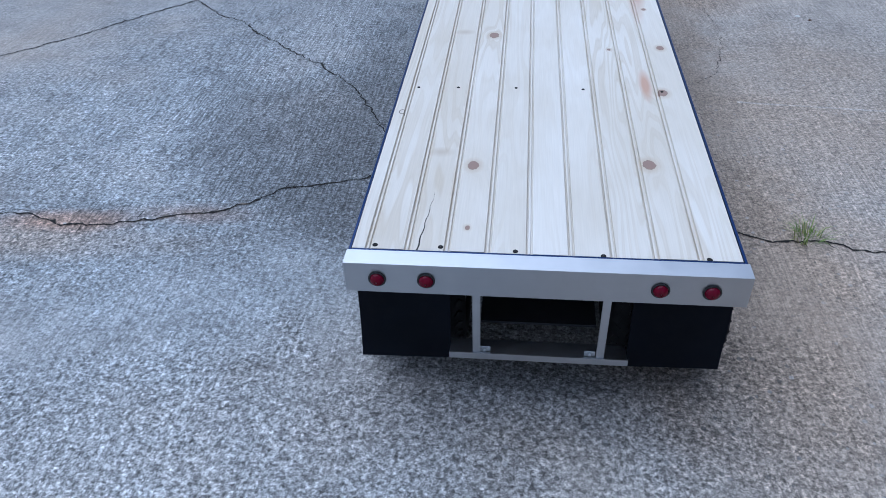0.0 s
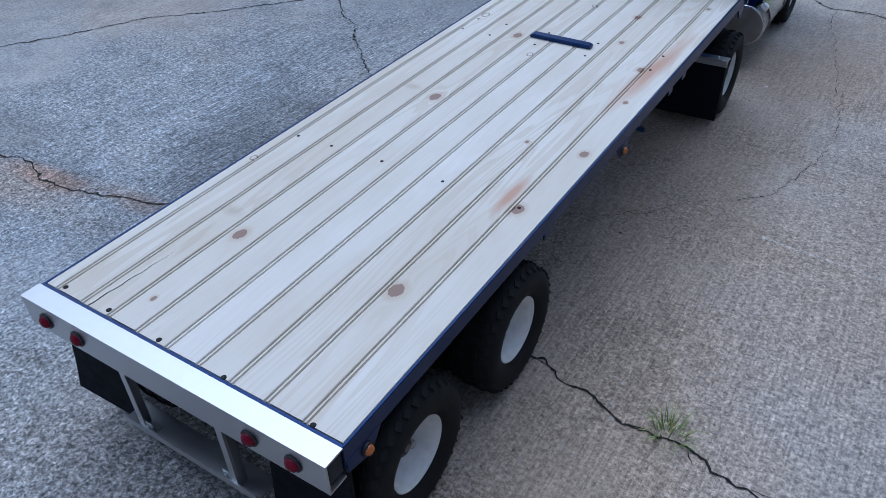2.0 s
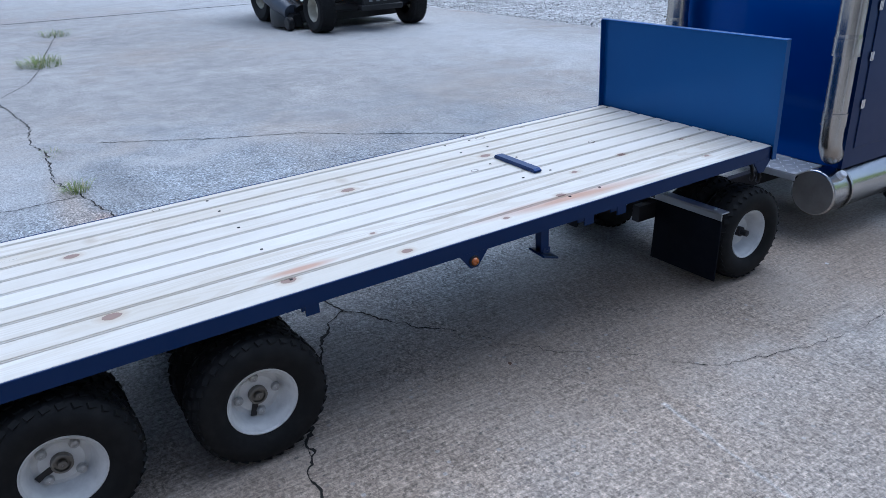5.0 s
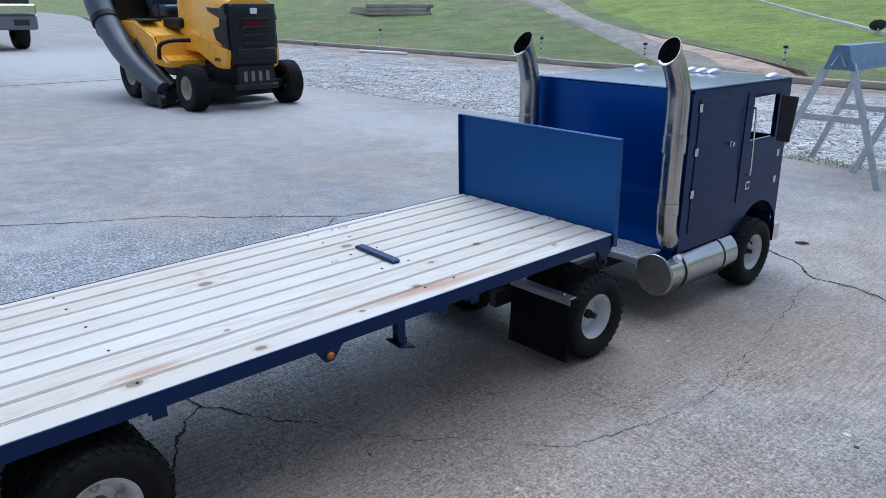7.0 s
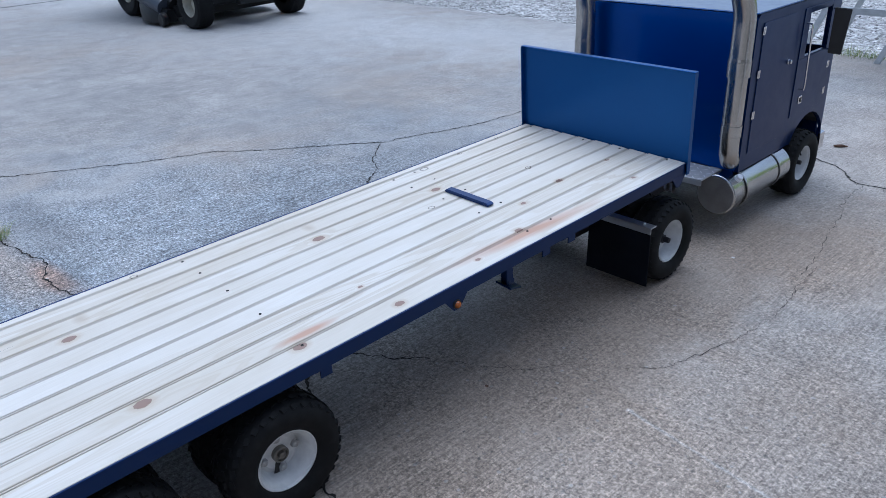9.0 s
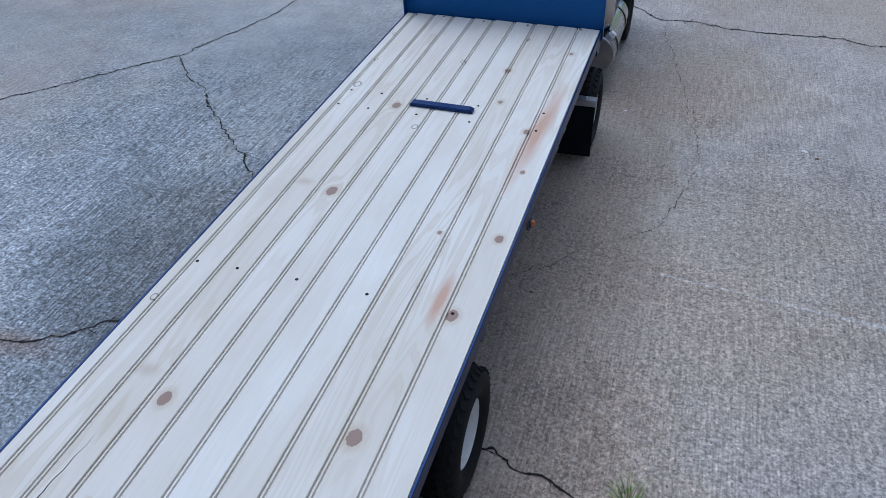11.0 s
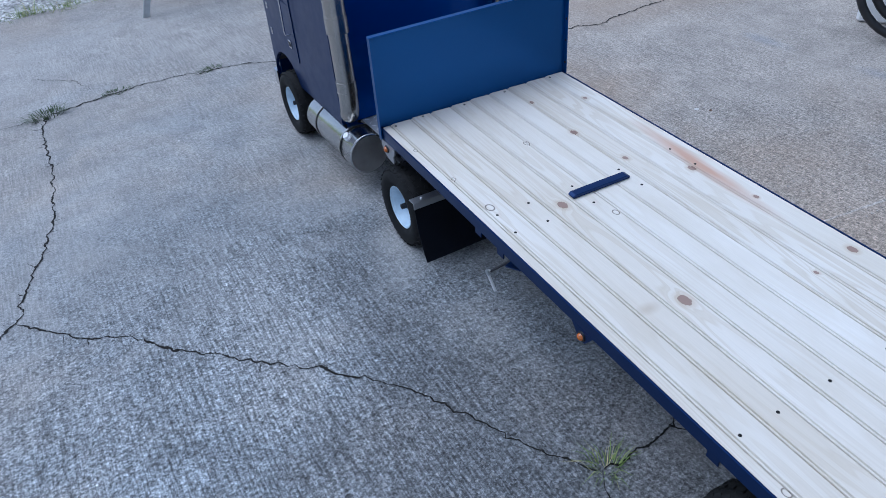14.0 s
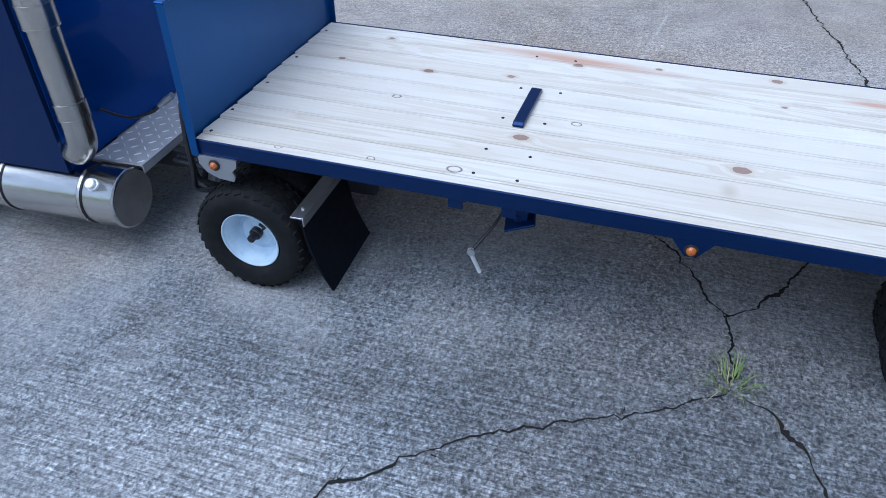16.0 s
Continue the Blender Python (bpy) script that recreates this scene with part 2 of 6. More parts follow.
def pine():
    n = Nodes("pale_pine")
    co = n.coords()
    rnd = n.random()
    shift = n.add("ShaderNodeCombineXYZ", i0=n.math("MULTIPLY", rnd, 9.0), i1=n.math("MULTIPLY", rnd, 37.0), i2=rnd)
    # knots push the grain aside
    knots = rings = None
    for x, y, r, ring in KNOTS:
        d = n.vec("LENGTH", n.vec("MULTIPLY", n.vec("SUBTRACT", co, (x, y, 0.0)), (1.0 / r, 0.72 / r, 0.0)), (0, 0, 0), 1)
        if ring:
            v = n.math("SUBTRACT", 1.0, n.math("MULTIPLY", n.math("ABSOLUTE", n.math("SUBTRACT", d, 0.85)), 4.5), True)
            rings = v if rings is None else n.math("MAXIMUM", rings, v)
        else:
            v = n.math("SUBTRACT", 3.0, d, True)
            v = n.math("MULTIPLY", n.math("SUBTRACT", 3.0, n.math("MINIMUM", d, 3.0)), 0.5)
            knots = v if knots is None else n.math("MAXIMUM", knots, v)
    g = n.vec("ADD", n.vec("MULTIPLY", co, (1.0, 0.075, 1.0)), shift)
    field = n.math("ADD", n.noise(g, 13.0, 2, 0.45, 0.2), n.math("MULTIPLY", knots, 0.05))
    ringline = n.math("SINE", n.math("MULTIPLY", field, 95.0))
    late = n.ramp(n.math("ADD", n.math("MULTIPLY", ringline, 0.5), 0.5), (0.0, 0.0), (0.45, 0.0), (0.8, 1.0), (1.0, 0.7))
    fibre = n.noise(n.vec("MULTIPLY", co, (420.0, 9.0, 1.0)), 1.0, 3, 0.6)
    patch = n.noise(n.vec("ADD", n.vec("MULTIPLY", co, (4.0, 1.6, 1.0)), shift), 1.0, 4, 0.6)
    base = n.mix(n.ramp(patch, (0.32, 0.0), (0.68, 1.0)), (0.632, 0.583, 0.502), (0.735, 0.702, 0.645))
    base = n.mix(n.math("MULTIPLY", n.math("SUBTRACT", rnd, 0.5), 0.35, True), base, (0.56, 0.47, 0.35))
    amount = n.ramp(n.noise(n.vec("ADD", n.vec("MULTIPLY", co, (3.0, 0.9, 1.0)), shift), 1.3, 2), (0.38, 0.06), (0.62, 0.42))
    base = n.mix(n.math("MULTIPLY", late, amount), base, (0.50, 0.42, 0.31))
    base = n.mix(0.22, base, n.ramp(fibre, (0.3, 0.78), (0.7, 1.12)), "MULTIPLY")
    # grey smears of bark pitch
    for cx, cy in ((-0.190, 0.300), (-0.188, 0.872)):
        d = n.vec("LENGTH", n.vec("MULTIPLY", n.vec("SUBTRACT", co, (cx, cy, 0.0)), (36.0, 55.0, 0.0)), (0, 0, 0), 1)
        base = n.mix(n.ramp(n.math("ADD", d, n.math("SUBTRACT", patch, 0.5)), (0.1, 0.45), (1.0, 0.0)), base, (0.40, 0.31, 0.22))
    # reddish heartwood
    for cx, cy, a, b, lean in ((0.258, 1.215, 0.030, 0.30, 0.055), (0.2195, 0.598, 0.015, 0.08, 0.01)):
        p = n.vec("SUBTRACT", co, (cx, cy, 0.0))
        s = n.add("ShaderNodeSeparateXYZ", 0, i0=p)
        t = n.add("ShaderNodeSeparateXYZ", 1, i0=p)
        u = n.math("DIVIDE", n.math("SUBTRACT", s, n.math("MULTIPLY", t, lean)), a)
        w = n.math("DIVIDE", t, b)
        d = n.math("SQRT", n.math("ADD", n.math("MULTIPLY", u, u), n.math("MULTIPLY", w, w)))
        d = n.math("ADD", d, n.math("MULTIPLY", n.math("SUBTRACT", patch, 0.5), 1.2))
        base = n.mix(n.ramp(d, (0.3, 0.85), (1.05, 0.0)), base, (0.50, 0.30, 0.21))
    # knots: a pale brown halo, then the dark heart
    wob = n.math("ADD", knots, n.math("MULTIPLY", n.math("SUBTRACT", n.noise(co, 160.0, 3), 0.5), 0.35))
    base = n.mix(n.ramp(wob, (0.42, 0.0), (0.95, 0.4)), base, (0.44, 0.32, 0.20))
    heart = n.ramp(wob, (0.98, (0.11, 0.075, 0.06)), (1.18, (0.16, 0.10, 0.085)), (1.42, (0.27, 0.18, 0.15)))
    base = n.mix(n.ramp(wob, (0.96, 0.0), (1.10, 0.88)), base, heart)
    base = n.mix(n.math("MULTIPLY", rings, 0.92), base, (0.09, 0.065, 0.05))
    n.set(base, 0.72, Specular__IOR__Level=0.08)
    n.bump(n.math("ADD", fibre, n.math("MULTIPLY", late, 0.4)), 0.18, 0.0008)
    return n.m


def metal(name, color, rough, stretch=(1, 1, 1), vary=0.25):
    n = Nodes(name)
    co = n.vec("MULTIPLY", n.coords(), stretch)
    a = n.noise(co, 25.0, 4)
    f = n.noise(co, 260.0, 2)
    n.set(n.mix(n.ramp(a, (0.3, 0.0), (0.7, 1.0)), tuple(c * (1 - vary) for c in color), color), None, 1.0)
    n.set(rough=n.math("ADD", n.math("MULTIPLY", a, 0.18), rough - 0.09))
    n.bump(f, 0.06, 0.0004)
    return n.m


def blue_paint(name, coat, low=(0.0038, 0.036, 0.130), high=(0.0050, 0.044, 0.155), blur=0.05):
    n = Nodes(name)
    co = n.coords()
    a = n.noise(co, 6.0, 4)
    n.set(n.mix(a, low, high), n.ramp(n.noise(co, 22.0, 4), (0.3, 0.30), (0.7, 0.38)), 0.6)
    n.set(Specular__IOR__Level=0.12, Coat__Weight=coat, Coat__Roughness=blur)
    n.bump(n.noise(co, 35.0, 2), 0.03, 0.0006)
    return n.m


def rubber():
    n = Nodes("black_rubber")
    co = n.coords()
    a = n.noise(co, 40.0, 5)
    n.set(n.mix(n.ramp(a, (0.45, 0.0), (0.8, 1.0)), (0.0065, 0.0068, 0.0075), (0.016, 0.0158, 0.0155)), 0.75, Specular__IOR__Level=0.25)
    n.bump(n.noise(co, 300.0, 3), 0.2, 0.0006)
    return n.m


def gravel_mat():
    n = Nodes("grey_gravel")
    co = n.coords()
    tones = []
    for k, scale in enumerate((70.0, 33.0)):
        at = n.vec("ADD", co, (1.3 * k, 2.1 * k, 0.0))
        tones.append(n.add("ShaderNodeSeparateColor", 0, i0=n.voro(at, scale, 1)))
    v = n.math("ADD", n.math("MULTIPLY", tones[0], 0.5), n.math("MULTIPLY", tones[1], 0.5))
    base = n.ramp(v, (0.1, (0.12, 0.115, 0.11)), (0.42, (0.38, 0.37, 0.355)), (0.9, (0.66, 0.65, 0.635)))
    base = n.mix(0.9, base, n.ramp(n.noise(co, 11.0, 5, 0.75), (0.34, 0.55), (0.5, 1.0), (0.66, 1.3)), "MULTIPLY")
    clump = n.noise(co, 1.7, 5, 0.7)
    base = n.mix(0.8, base, n.ramp(clump, (0.35, 0.74), (0.65, 1.25)), "MULTIPLY")
    # clay shows through, most of all towards the lawn
    back = n.add("ShaderNodeMapRange", i0=n.add("ShaderNodeSeparateXYZ", 1, i0=co), i1=7.8, i2=10.3, i3=0.0, i4=0.36)
    dirt = n.math("ADD", n.noise(co, 0.8, 8, 0.75), back)
    clay = n.mix(n.ramp(n.noise(co, 3.5, 6, 0.7), (0.38, 0.0), (0.62, 1.0)), (0.17, 0.125, 0.10), (0.44, 0.36, 0.29))
    base = n.mix(n.ramp(dirt, (0.56, 0.0), (0.80, 0.85)), base, clay)
    n.set(base, 0.9)
    n.bump(n.math("SUBTRACT", 1.0, n.voro(co, 40.0)), 0.8, 0.022)
    return n.m


def stone_mat():
    n = Nodes("loose_stone")
    r = n.add("ShaderNodeNewGeometry", 8)
    base = n.ramp(r, (0.0, (0.20, 0.19, 0.18)), (0.35, (0.42, 0.41, 0.39)), (0.7, (0.56, 0.55, 0.53)), (1.0, (0.78, 0.77, 0.75)))
    n.set(n.mix(0.4, base, n.ramp(n.noise(n.coords(), 90.0), (0.3, 0.7), (0.7, 1.2)), "MULTIPLY"), 0.88)
    return n.m


def grass_mat(name, a, b, dry=(0.20, 0.16, 0.08), amount=0.35):
    n = Nodes(name)
    co = n.coords()
    m = n.noise(co, 0.35, 6, 0.65)
    f = n.noise(co, 9.0, 6, 0.7)
    base = n.mix(n.ramp(f, (0.35, 0.0), (0.65, 1.0)), a, b)
    base = n.mix(n.ramp(m, (0.45, 0.0), (0.7, amount)), base, dry)
    base = n.mix(0.5, base, n.ramp(n.noise(n.vec("ADD", co, (5.0, 2.0, 0.0)), 1.1, 5, 0.7), (0.35, 0.45), (0.65, 1.4)), "MULTIPLY")
    base = n.mix(0.8, base, n.ramp(n.noise(co, 45.0, 4, 0.7), (0.3, 0.5), (0.7, 1.4)), "MULTIPLY")
    n.set(base, 0.8)
    n.bump(n.noise(co, 30.0, 5, 0.7), 1.0, 0.06)
    return n.m


def blade_mat():
    n = Nodes("grass_blade")
    r = n.add("ShaderNodeNewGeometry", 8)
    n.set(n.ramp(r, (0.0, (0.10, 0.17, 0.035)), (0.5, (0.19, 0.28, 0.06)), (0.75, (0.31, 0.34, 0.11)), (1.0, (0.48, 0.42, 0.22))), 0.6)
    return n.m


def timber_mat():
    n = Nodes("weathered_timber")
    co = n.coords()
    f = n.noise(n.vec("MULTIPLY", co, (2.0, 30.0, 30.0)), 1.0, 5, 0.65)
    n.set(n.mix(n.ramp(f, (0.3, 0.0), (0.7, 1.0)), (0.26, 0.225, 0.175), (0.47, 0.425, 0.345)), 0.9)
    n.bump(f, 0.5, 0.006)
    return n.m


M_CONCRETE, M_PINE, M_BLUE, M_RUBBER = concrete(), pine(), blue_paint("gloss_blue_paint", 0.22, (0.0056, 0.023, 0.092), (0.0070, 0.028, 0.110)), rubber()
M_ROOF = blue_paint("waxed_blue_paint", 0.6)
# the headboard's own teal, its base raised for light reflected off the deck
M_TEAL = blue_paint("teal_blue_paint_deck_lit", 0.2, (0.0125, 0.074, 0.246), (0.0155, 0.089, 0.280), 0.22)
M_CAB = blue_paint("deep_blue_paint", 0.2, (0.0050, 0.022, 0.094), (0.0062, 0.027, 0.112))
# cab paint again, brightened to hold the sky sheen on the back panel
M_BACK_LIT = blue_paint("deep_blue_paint_back_lit", 0.2, (0.0052, 0.057, 0.290), (0.0066, 0.068, 0.330))
M_ALU = metal("brushed_aluminium", (0.53, 0.54, 0.56), 0.36, (1, 1, 1), 0.07)
M_STEEL = metal("polished_stainless", (0.56, 0.54, 0.51), 0.25, (1, 1, 0.15))
M_TANK = metal("polished_tank_steel", (0.58, 0.575, 0.56), 0.20, (1, 0.2, 1))
M_PLATE = plain("dull_tread_plate", (0.50, 0.505, 0.51), 0.5, 0.45, 0.08, 40.0)
M_BRUSHED = metal("brushed_end_plate", (0.40, 0.39, 0.38), 0.55)
M_CHROME = metal("chrome", (0.75, 0.75, 0.76), 0.12)
M_BRIGHT = plain("bright_zinc", (0.85, 0.85, 0.86), 0.4, 0.35, 0.05)
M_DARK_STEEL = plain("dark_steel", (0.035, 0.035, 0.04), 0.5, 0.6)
M_RIM = plain("white_rim_paint", (0.66, 0.655, 0.64), 0.38, 0.0, 0.12, 45.0)
M_PALE_RIM = plain("off_white_rim_paint", (0.56, 0.565, 0.56), 0.38, 0.0, 0.1, 45.0)
# the truck's left rims: same paint, with blue sky light mixed into its colour
M_SKYLIT_RIM = plain("skylit_rim_paint", (0.48, 0.60, 0.71), 0.35, 0.0, 0.1, 45.0)
M_FLAP = plain("black_mudflap", (0.0035, 0.0050, 0.0095), 0.7, 0.0, 0.3, 12.0, 0.1, Specular__IOR__Level=0.12)
M_BLACK = plain("black_plastic", (0.015, 0.015, 0.017), 0.42, 0.0, 0.3)
M_RED = plain("red_lens", (0.13, 0.0010, 0.016), 0.10, 0.0, 0.2, 120.0, Specular__IOR__Level=0.18)
M_AMBER = plain("amber_lens", (0.42, 0.105, 0.008), 0.15, 0.0, 0.2, 120.0, Coat__Weight=0.6)
M_CRACK = plain("crack_dirt", (0.009, 0.008, 0.007), 0.95, 0.0, 0.5, 30.0)
M_RUST = plain("crack_shoulder", (0.16, 0.135, 0.115), 0.95, 0.0, 0.35, 25.0, 0.3)
M_BOLT = plain("weathered_bolt_paint", (0.42, 0.415, 0.40), 0.45, 0.1, 0.25, 150.0)
M_BORE = plain("bore_shade_black", (0.006, 0.006, 0.006), 0.95, 0.0, 0.4, 60.0, Specular__IOR__Level=0.05)
M_HUB = plain("greasy_hub_steel", (0.20, 0.185, 0.16), 0.45, 0.5, 0.3)
M_SCREW = plain("dark_screw", (0.016, 0.015, 0.014), 0.6, 0.0, Specular__IOR__Level=0.15)
M_GRAVEL, M_STONE = gravel_mat(), stone_mat()
M_GRASS = grass_mat("mown_grass", (0.12, 0.178, 0.036), (0.235, 0.30, 0.075), (0.27, 0.215, 0.13), 0.75)
M_GRASS_HI = grass_mat("bright_grass", (0.19, 0.28, 0.026), (0.34, 0.44, 0.055), amount=0.3)
M_WEED = plain("dark_weed_leaf", (0.05, 0.085, 0.03), 0.6, 0.0, 0.4, 200.0)
M_BLADE, M_TIMBER = blade_mat(), timber_mat()
M_PATH = grass_mat("worn_track", (0.36, 0.315, 0.27), (0.50, 0.46, 0.41), (0.20, 0.19, 0.09), 0.4)
M_YELLOW = plain("yellow_paint", (0.98, 0.475, 0.031), 0.3, 0.0, 0.03, 5.0, Coat__Weight=0.3)
M_MOWER = plain("black_mower_plastic", (0.010, 0.0105, 0.012), 0.45, 0.0, 0.25, Specular__IOR__Level=0.3)
M_CREAM = plain("cream_rim_paint", (0.36, 0.34, 0.27), 0.5, 0.0, 0.25, 12.0)
M_CHUTE = plain("grey_chute_plastic", (0.055, 0.066, 0.088), 0.38, 0.0, 0.15, 6.0)
M_GALV = metal("galvanised_steel", (0.60, 0.63, 0.66), 0.45)
M_GREY_BLUE = plain("blue_grey_steel_paint", (0.14, 0.22, 0.34), 0.4, 0.3, 0.15)
M_NAVY = plain("navy_car_paint", (0.012, 0.016, 0.03), 0.2, 0.0, 0.2, Coat__Weight=0.8)
M_GREY = plain("grey_bumper", (0.16, 0.165, 0.17), 0.5, 0.0, 0.15)
M_WHITE = plain("white_plastic", (0.75, 0.75, 0.74), 0.5, 0.0, 0.05)
M_INNER = plain("dark_lining_and_shade_fill", (0.012, 0.014, 0.02), 0.7)
M_TWIG = plain("dead_bark", (0.13, 0.075, 0.05), 0.9, 0.0, 0.4, 60.0, 0.5)


# ---- building helpers ----
def part(name, bm, material, parent=None, label="", smooth=False, kind=""):
    """Links a bmesh as one mesh object under a thing, a part or nothing."""
    me = bpy.data.meshes.new(name)
    bmesh.ops.recalc_face_normals(bm, faces=bm.faces[:])
    bm.to_mesh(me)
    bm.free()
    return mesh_part(name, me, material, parent, label, smooth, kind)


def mesh_part(name, me, material=None, parent=None, label="", smooth=False, kind=""):
    if material:
        me.materials.clear()
        me.materials.append(material)
    if smooth:
        me.shade_smooth()
        me.set_sharp_from_angle(angle=radians(38))
    ob = new(name, me)
    ob.parent = parent
    return tagged(ob, label, kind=kind)


def thing(name, m, label, category, group="", kind=""):
    ob = new(name)
    ob.empty_display_size = 0.05
    ob.matrix_basis = m
    return tagged(ob, label, category, group, kind)


def box(bm, lo, hi, bevel=0.0, m=None, segs=1):
    c = [(a + b) / 2 for a, b in zip(lo, hi)]
    s = [abs(b - a) for a, b in zip(lo, hi)]
    v = bmesh.ops.create_cube(bm, size=1.0)["verts"]
    bmesh.ops.scale(bm, vec=s, verts=v)
    bmesh.ops.translate(bm, vec=c, verts=v)
    if bevel:
        e = list({e for w in v for e in w.link_edges})
        r = bmesh.ops.bevel(bm, geom=e, offset=bevel, segments=segs, affect="EDGES", profile=0.5)
        v = list({w for f in r["faces"] for w in f.verts} | {w for w in v if w.is_valid})
    if m is not None:
        bmesh.ops.transform(bm, matrix=m, verts=v)
    return v


def boxes(*specs, bevel=0.0):
    bm = bmesh.new()
    for lo, hi in specs:
        box(bm, lo, hi, bevel)
    return bm


def loft(bm, rings, cap=True):
    """Joins rings of points, all of one length, into a skin."""
    vs = [[bm.verts.new(p) for p in r] for r in rings]
    k = len(rings[0])
    for a, b in zip(vs, vs[1:]):
        for i in range(k):
            bm.faces.new((a[i], a[(i + 1) % k], b[(i + 1) % k], b[i]))
    if cap:
        bm.faces.new(vs[0])
        bm.faces.new(vs[-1])
    return vs


def tube(bm, pts, r, segs=12, cap=True):
    """A round bar along points; r is one radius or one for each point."""
    pts = [Vector(p) for p in pts]
    rs = r if isinstance(r, (list, tuple)) else [r] * len(pts)
    up = Vector((0, 0, 1))
    rings = []
    for i, p in enumerate(pts):
        d = (pts[min(i + 1, len(pts) - 1)] - pts[max(i - 1, 0)]).normalized()
        if abs(d.dot(up)) > 0.98 and i == 0:
            up = Vector((1, 0, 0))
        a = d.cross(up).normalized()
        b = a.cross(d)
        up = b
        rings.append([p + (a * math.cos(t) + b * math.sin(t)) * rs[i] for t in (2 * math.pi * j / segs for j in range(segs))])
    return loft(bm, rings, cap)


def lathe(bm, profile, segs=32, axis="x"):
    """Turns (along, radius) pairs round an axis."""
    rings = []
    for x, r in profile:
        ring = []
        for j in range(segs):
            t = 2 * math.pi * j / segs
            c, s = r * math.cos(t), r * math.sin(t)
            ring.append({"x": (x, c, s), "y": (c, x, s), "z": (c, s, x)}[axis])
        rings.append(ring)
    return loft(bm, rings, False)


def curve_points(pts, per=6):
    """A smooth line through points."""
    p = [Vector(q) for q in pts]
    p = [2 * p[0] - p[1], *p, 2 * p[-1] - p[-2]]
    out = []
    for a, b, c, d in zip(p, p[1:], p[2:], p[3:]):
        for i in range(per):
            t = i / per
            out.append(0.5 * ((2 * b) + (c - a) * t + (2 * a - 5 * b + 4 * c - d) * t * t + (3 * b - a - 3 * c + d) * t**3))
    out.append(p[-2])
    return out


def prism(bm, outline, axis, lo, hi):
    """An outline in the plane across an axis, pulled from lo to hi along it."""
    def at(u, v, w):
        return {"x": (w, u, v), "y": (u, w, v), "z": (u, v, w)}[axis]
    a = [bm.verts.new(at(u, v, lo)) for u, v in outline]
    b = [bm.verts.new(at(u, v, hi)) for u, v in outline]
    k = len(outline)
    for i in range(k):
        bm.faces.new((a[i], a[(i + 1) % k], b[(i + 1) % k], b[i]))
    bm.faces.new(a)
    bm.faces.new(b)


def one(fn, *args, **kw):
    bm = bmesh.new()
    fn(bm, *args, **kw)
    return bm


# ---- ground ----
HILL_Y, SLOPE = 10.36, 0.115


def lawn_edge(x):
    """Where the lawn begins; the edge bends away at the far side."""
    return HILL_Y + 0.06 * min(62.0, max(0.0, -16.0 - x)) + 0.19 * min(46.0, max(0.0, -32.0 - x))


def hill_at(x, y):
    d = y - lawn_edge(x)
    return SLOPE * d + 0.02 + 0.25 * noise.noise((x * 0.09, y * 0.09, 4)) * min(1, max(0, d) / 6)


def driveway():
    bm = bmesh.new()
    xs = [-330, -150, -90, -60, -40, -32, -28, -24] + [-21.0 + 0.35 * i for i in range(90)] + [20, 60]
    top, bot = [], []
    for x in xs:
        y = 5.04 + 0.10 * noise.noise((x * 0.9, 2.0, 0)) + 0.05 * noise.noise((x * 3.1, 7.0, 0))
        top.append(min(y + 0.507 * max(0.0, -10.4 - x), lawn_edge(x) - 0.02))
    rows = []
    for x, y in zip(xs, top):
        rows.append([bm.verts.new((x, -400, 0)), bm.verts.new((x, y, 0)), bm.verts.new((x, y + 0.02, -0.10))])
    for a, b in zip(rows, rows[1:]):
        for i in range(2):
            bm.faces.new((a[i], b[i], b[i + 1], a[i + 1]))
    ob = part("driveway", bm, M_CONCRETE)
    return tagged(ob, "weathered grey broom-finished concrete driveway with cracks, stains and painted-in trailer shade", "driveway", kind="structure")


slab = driveway()


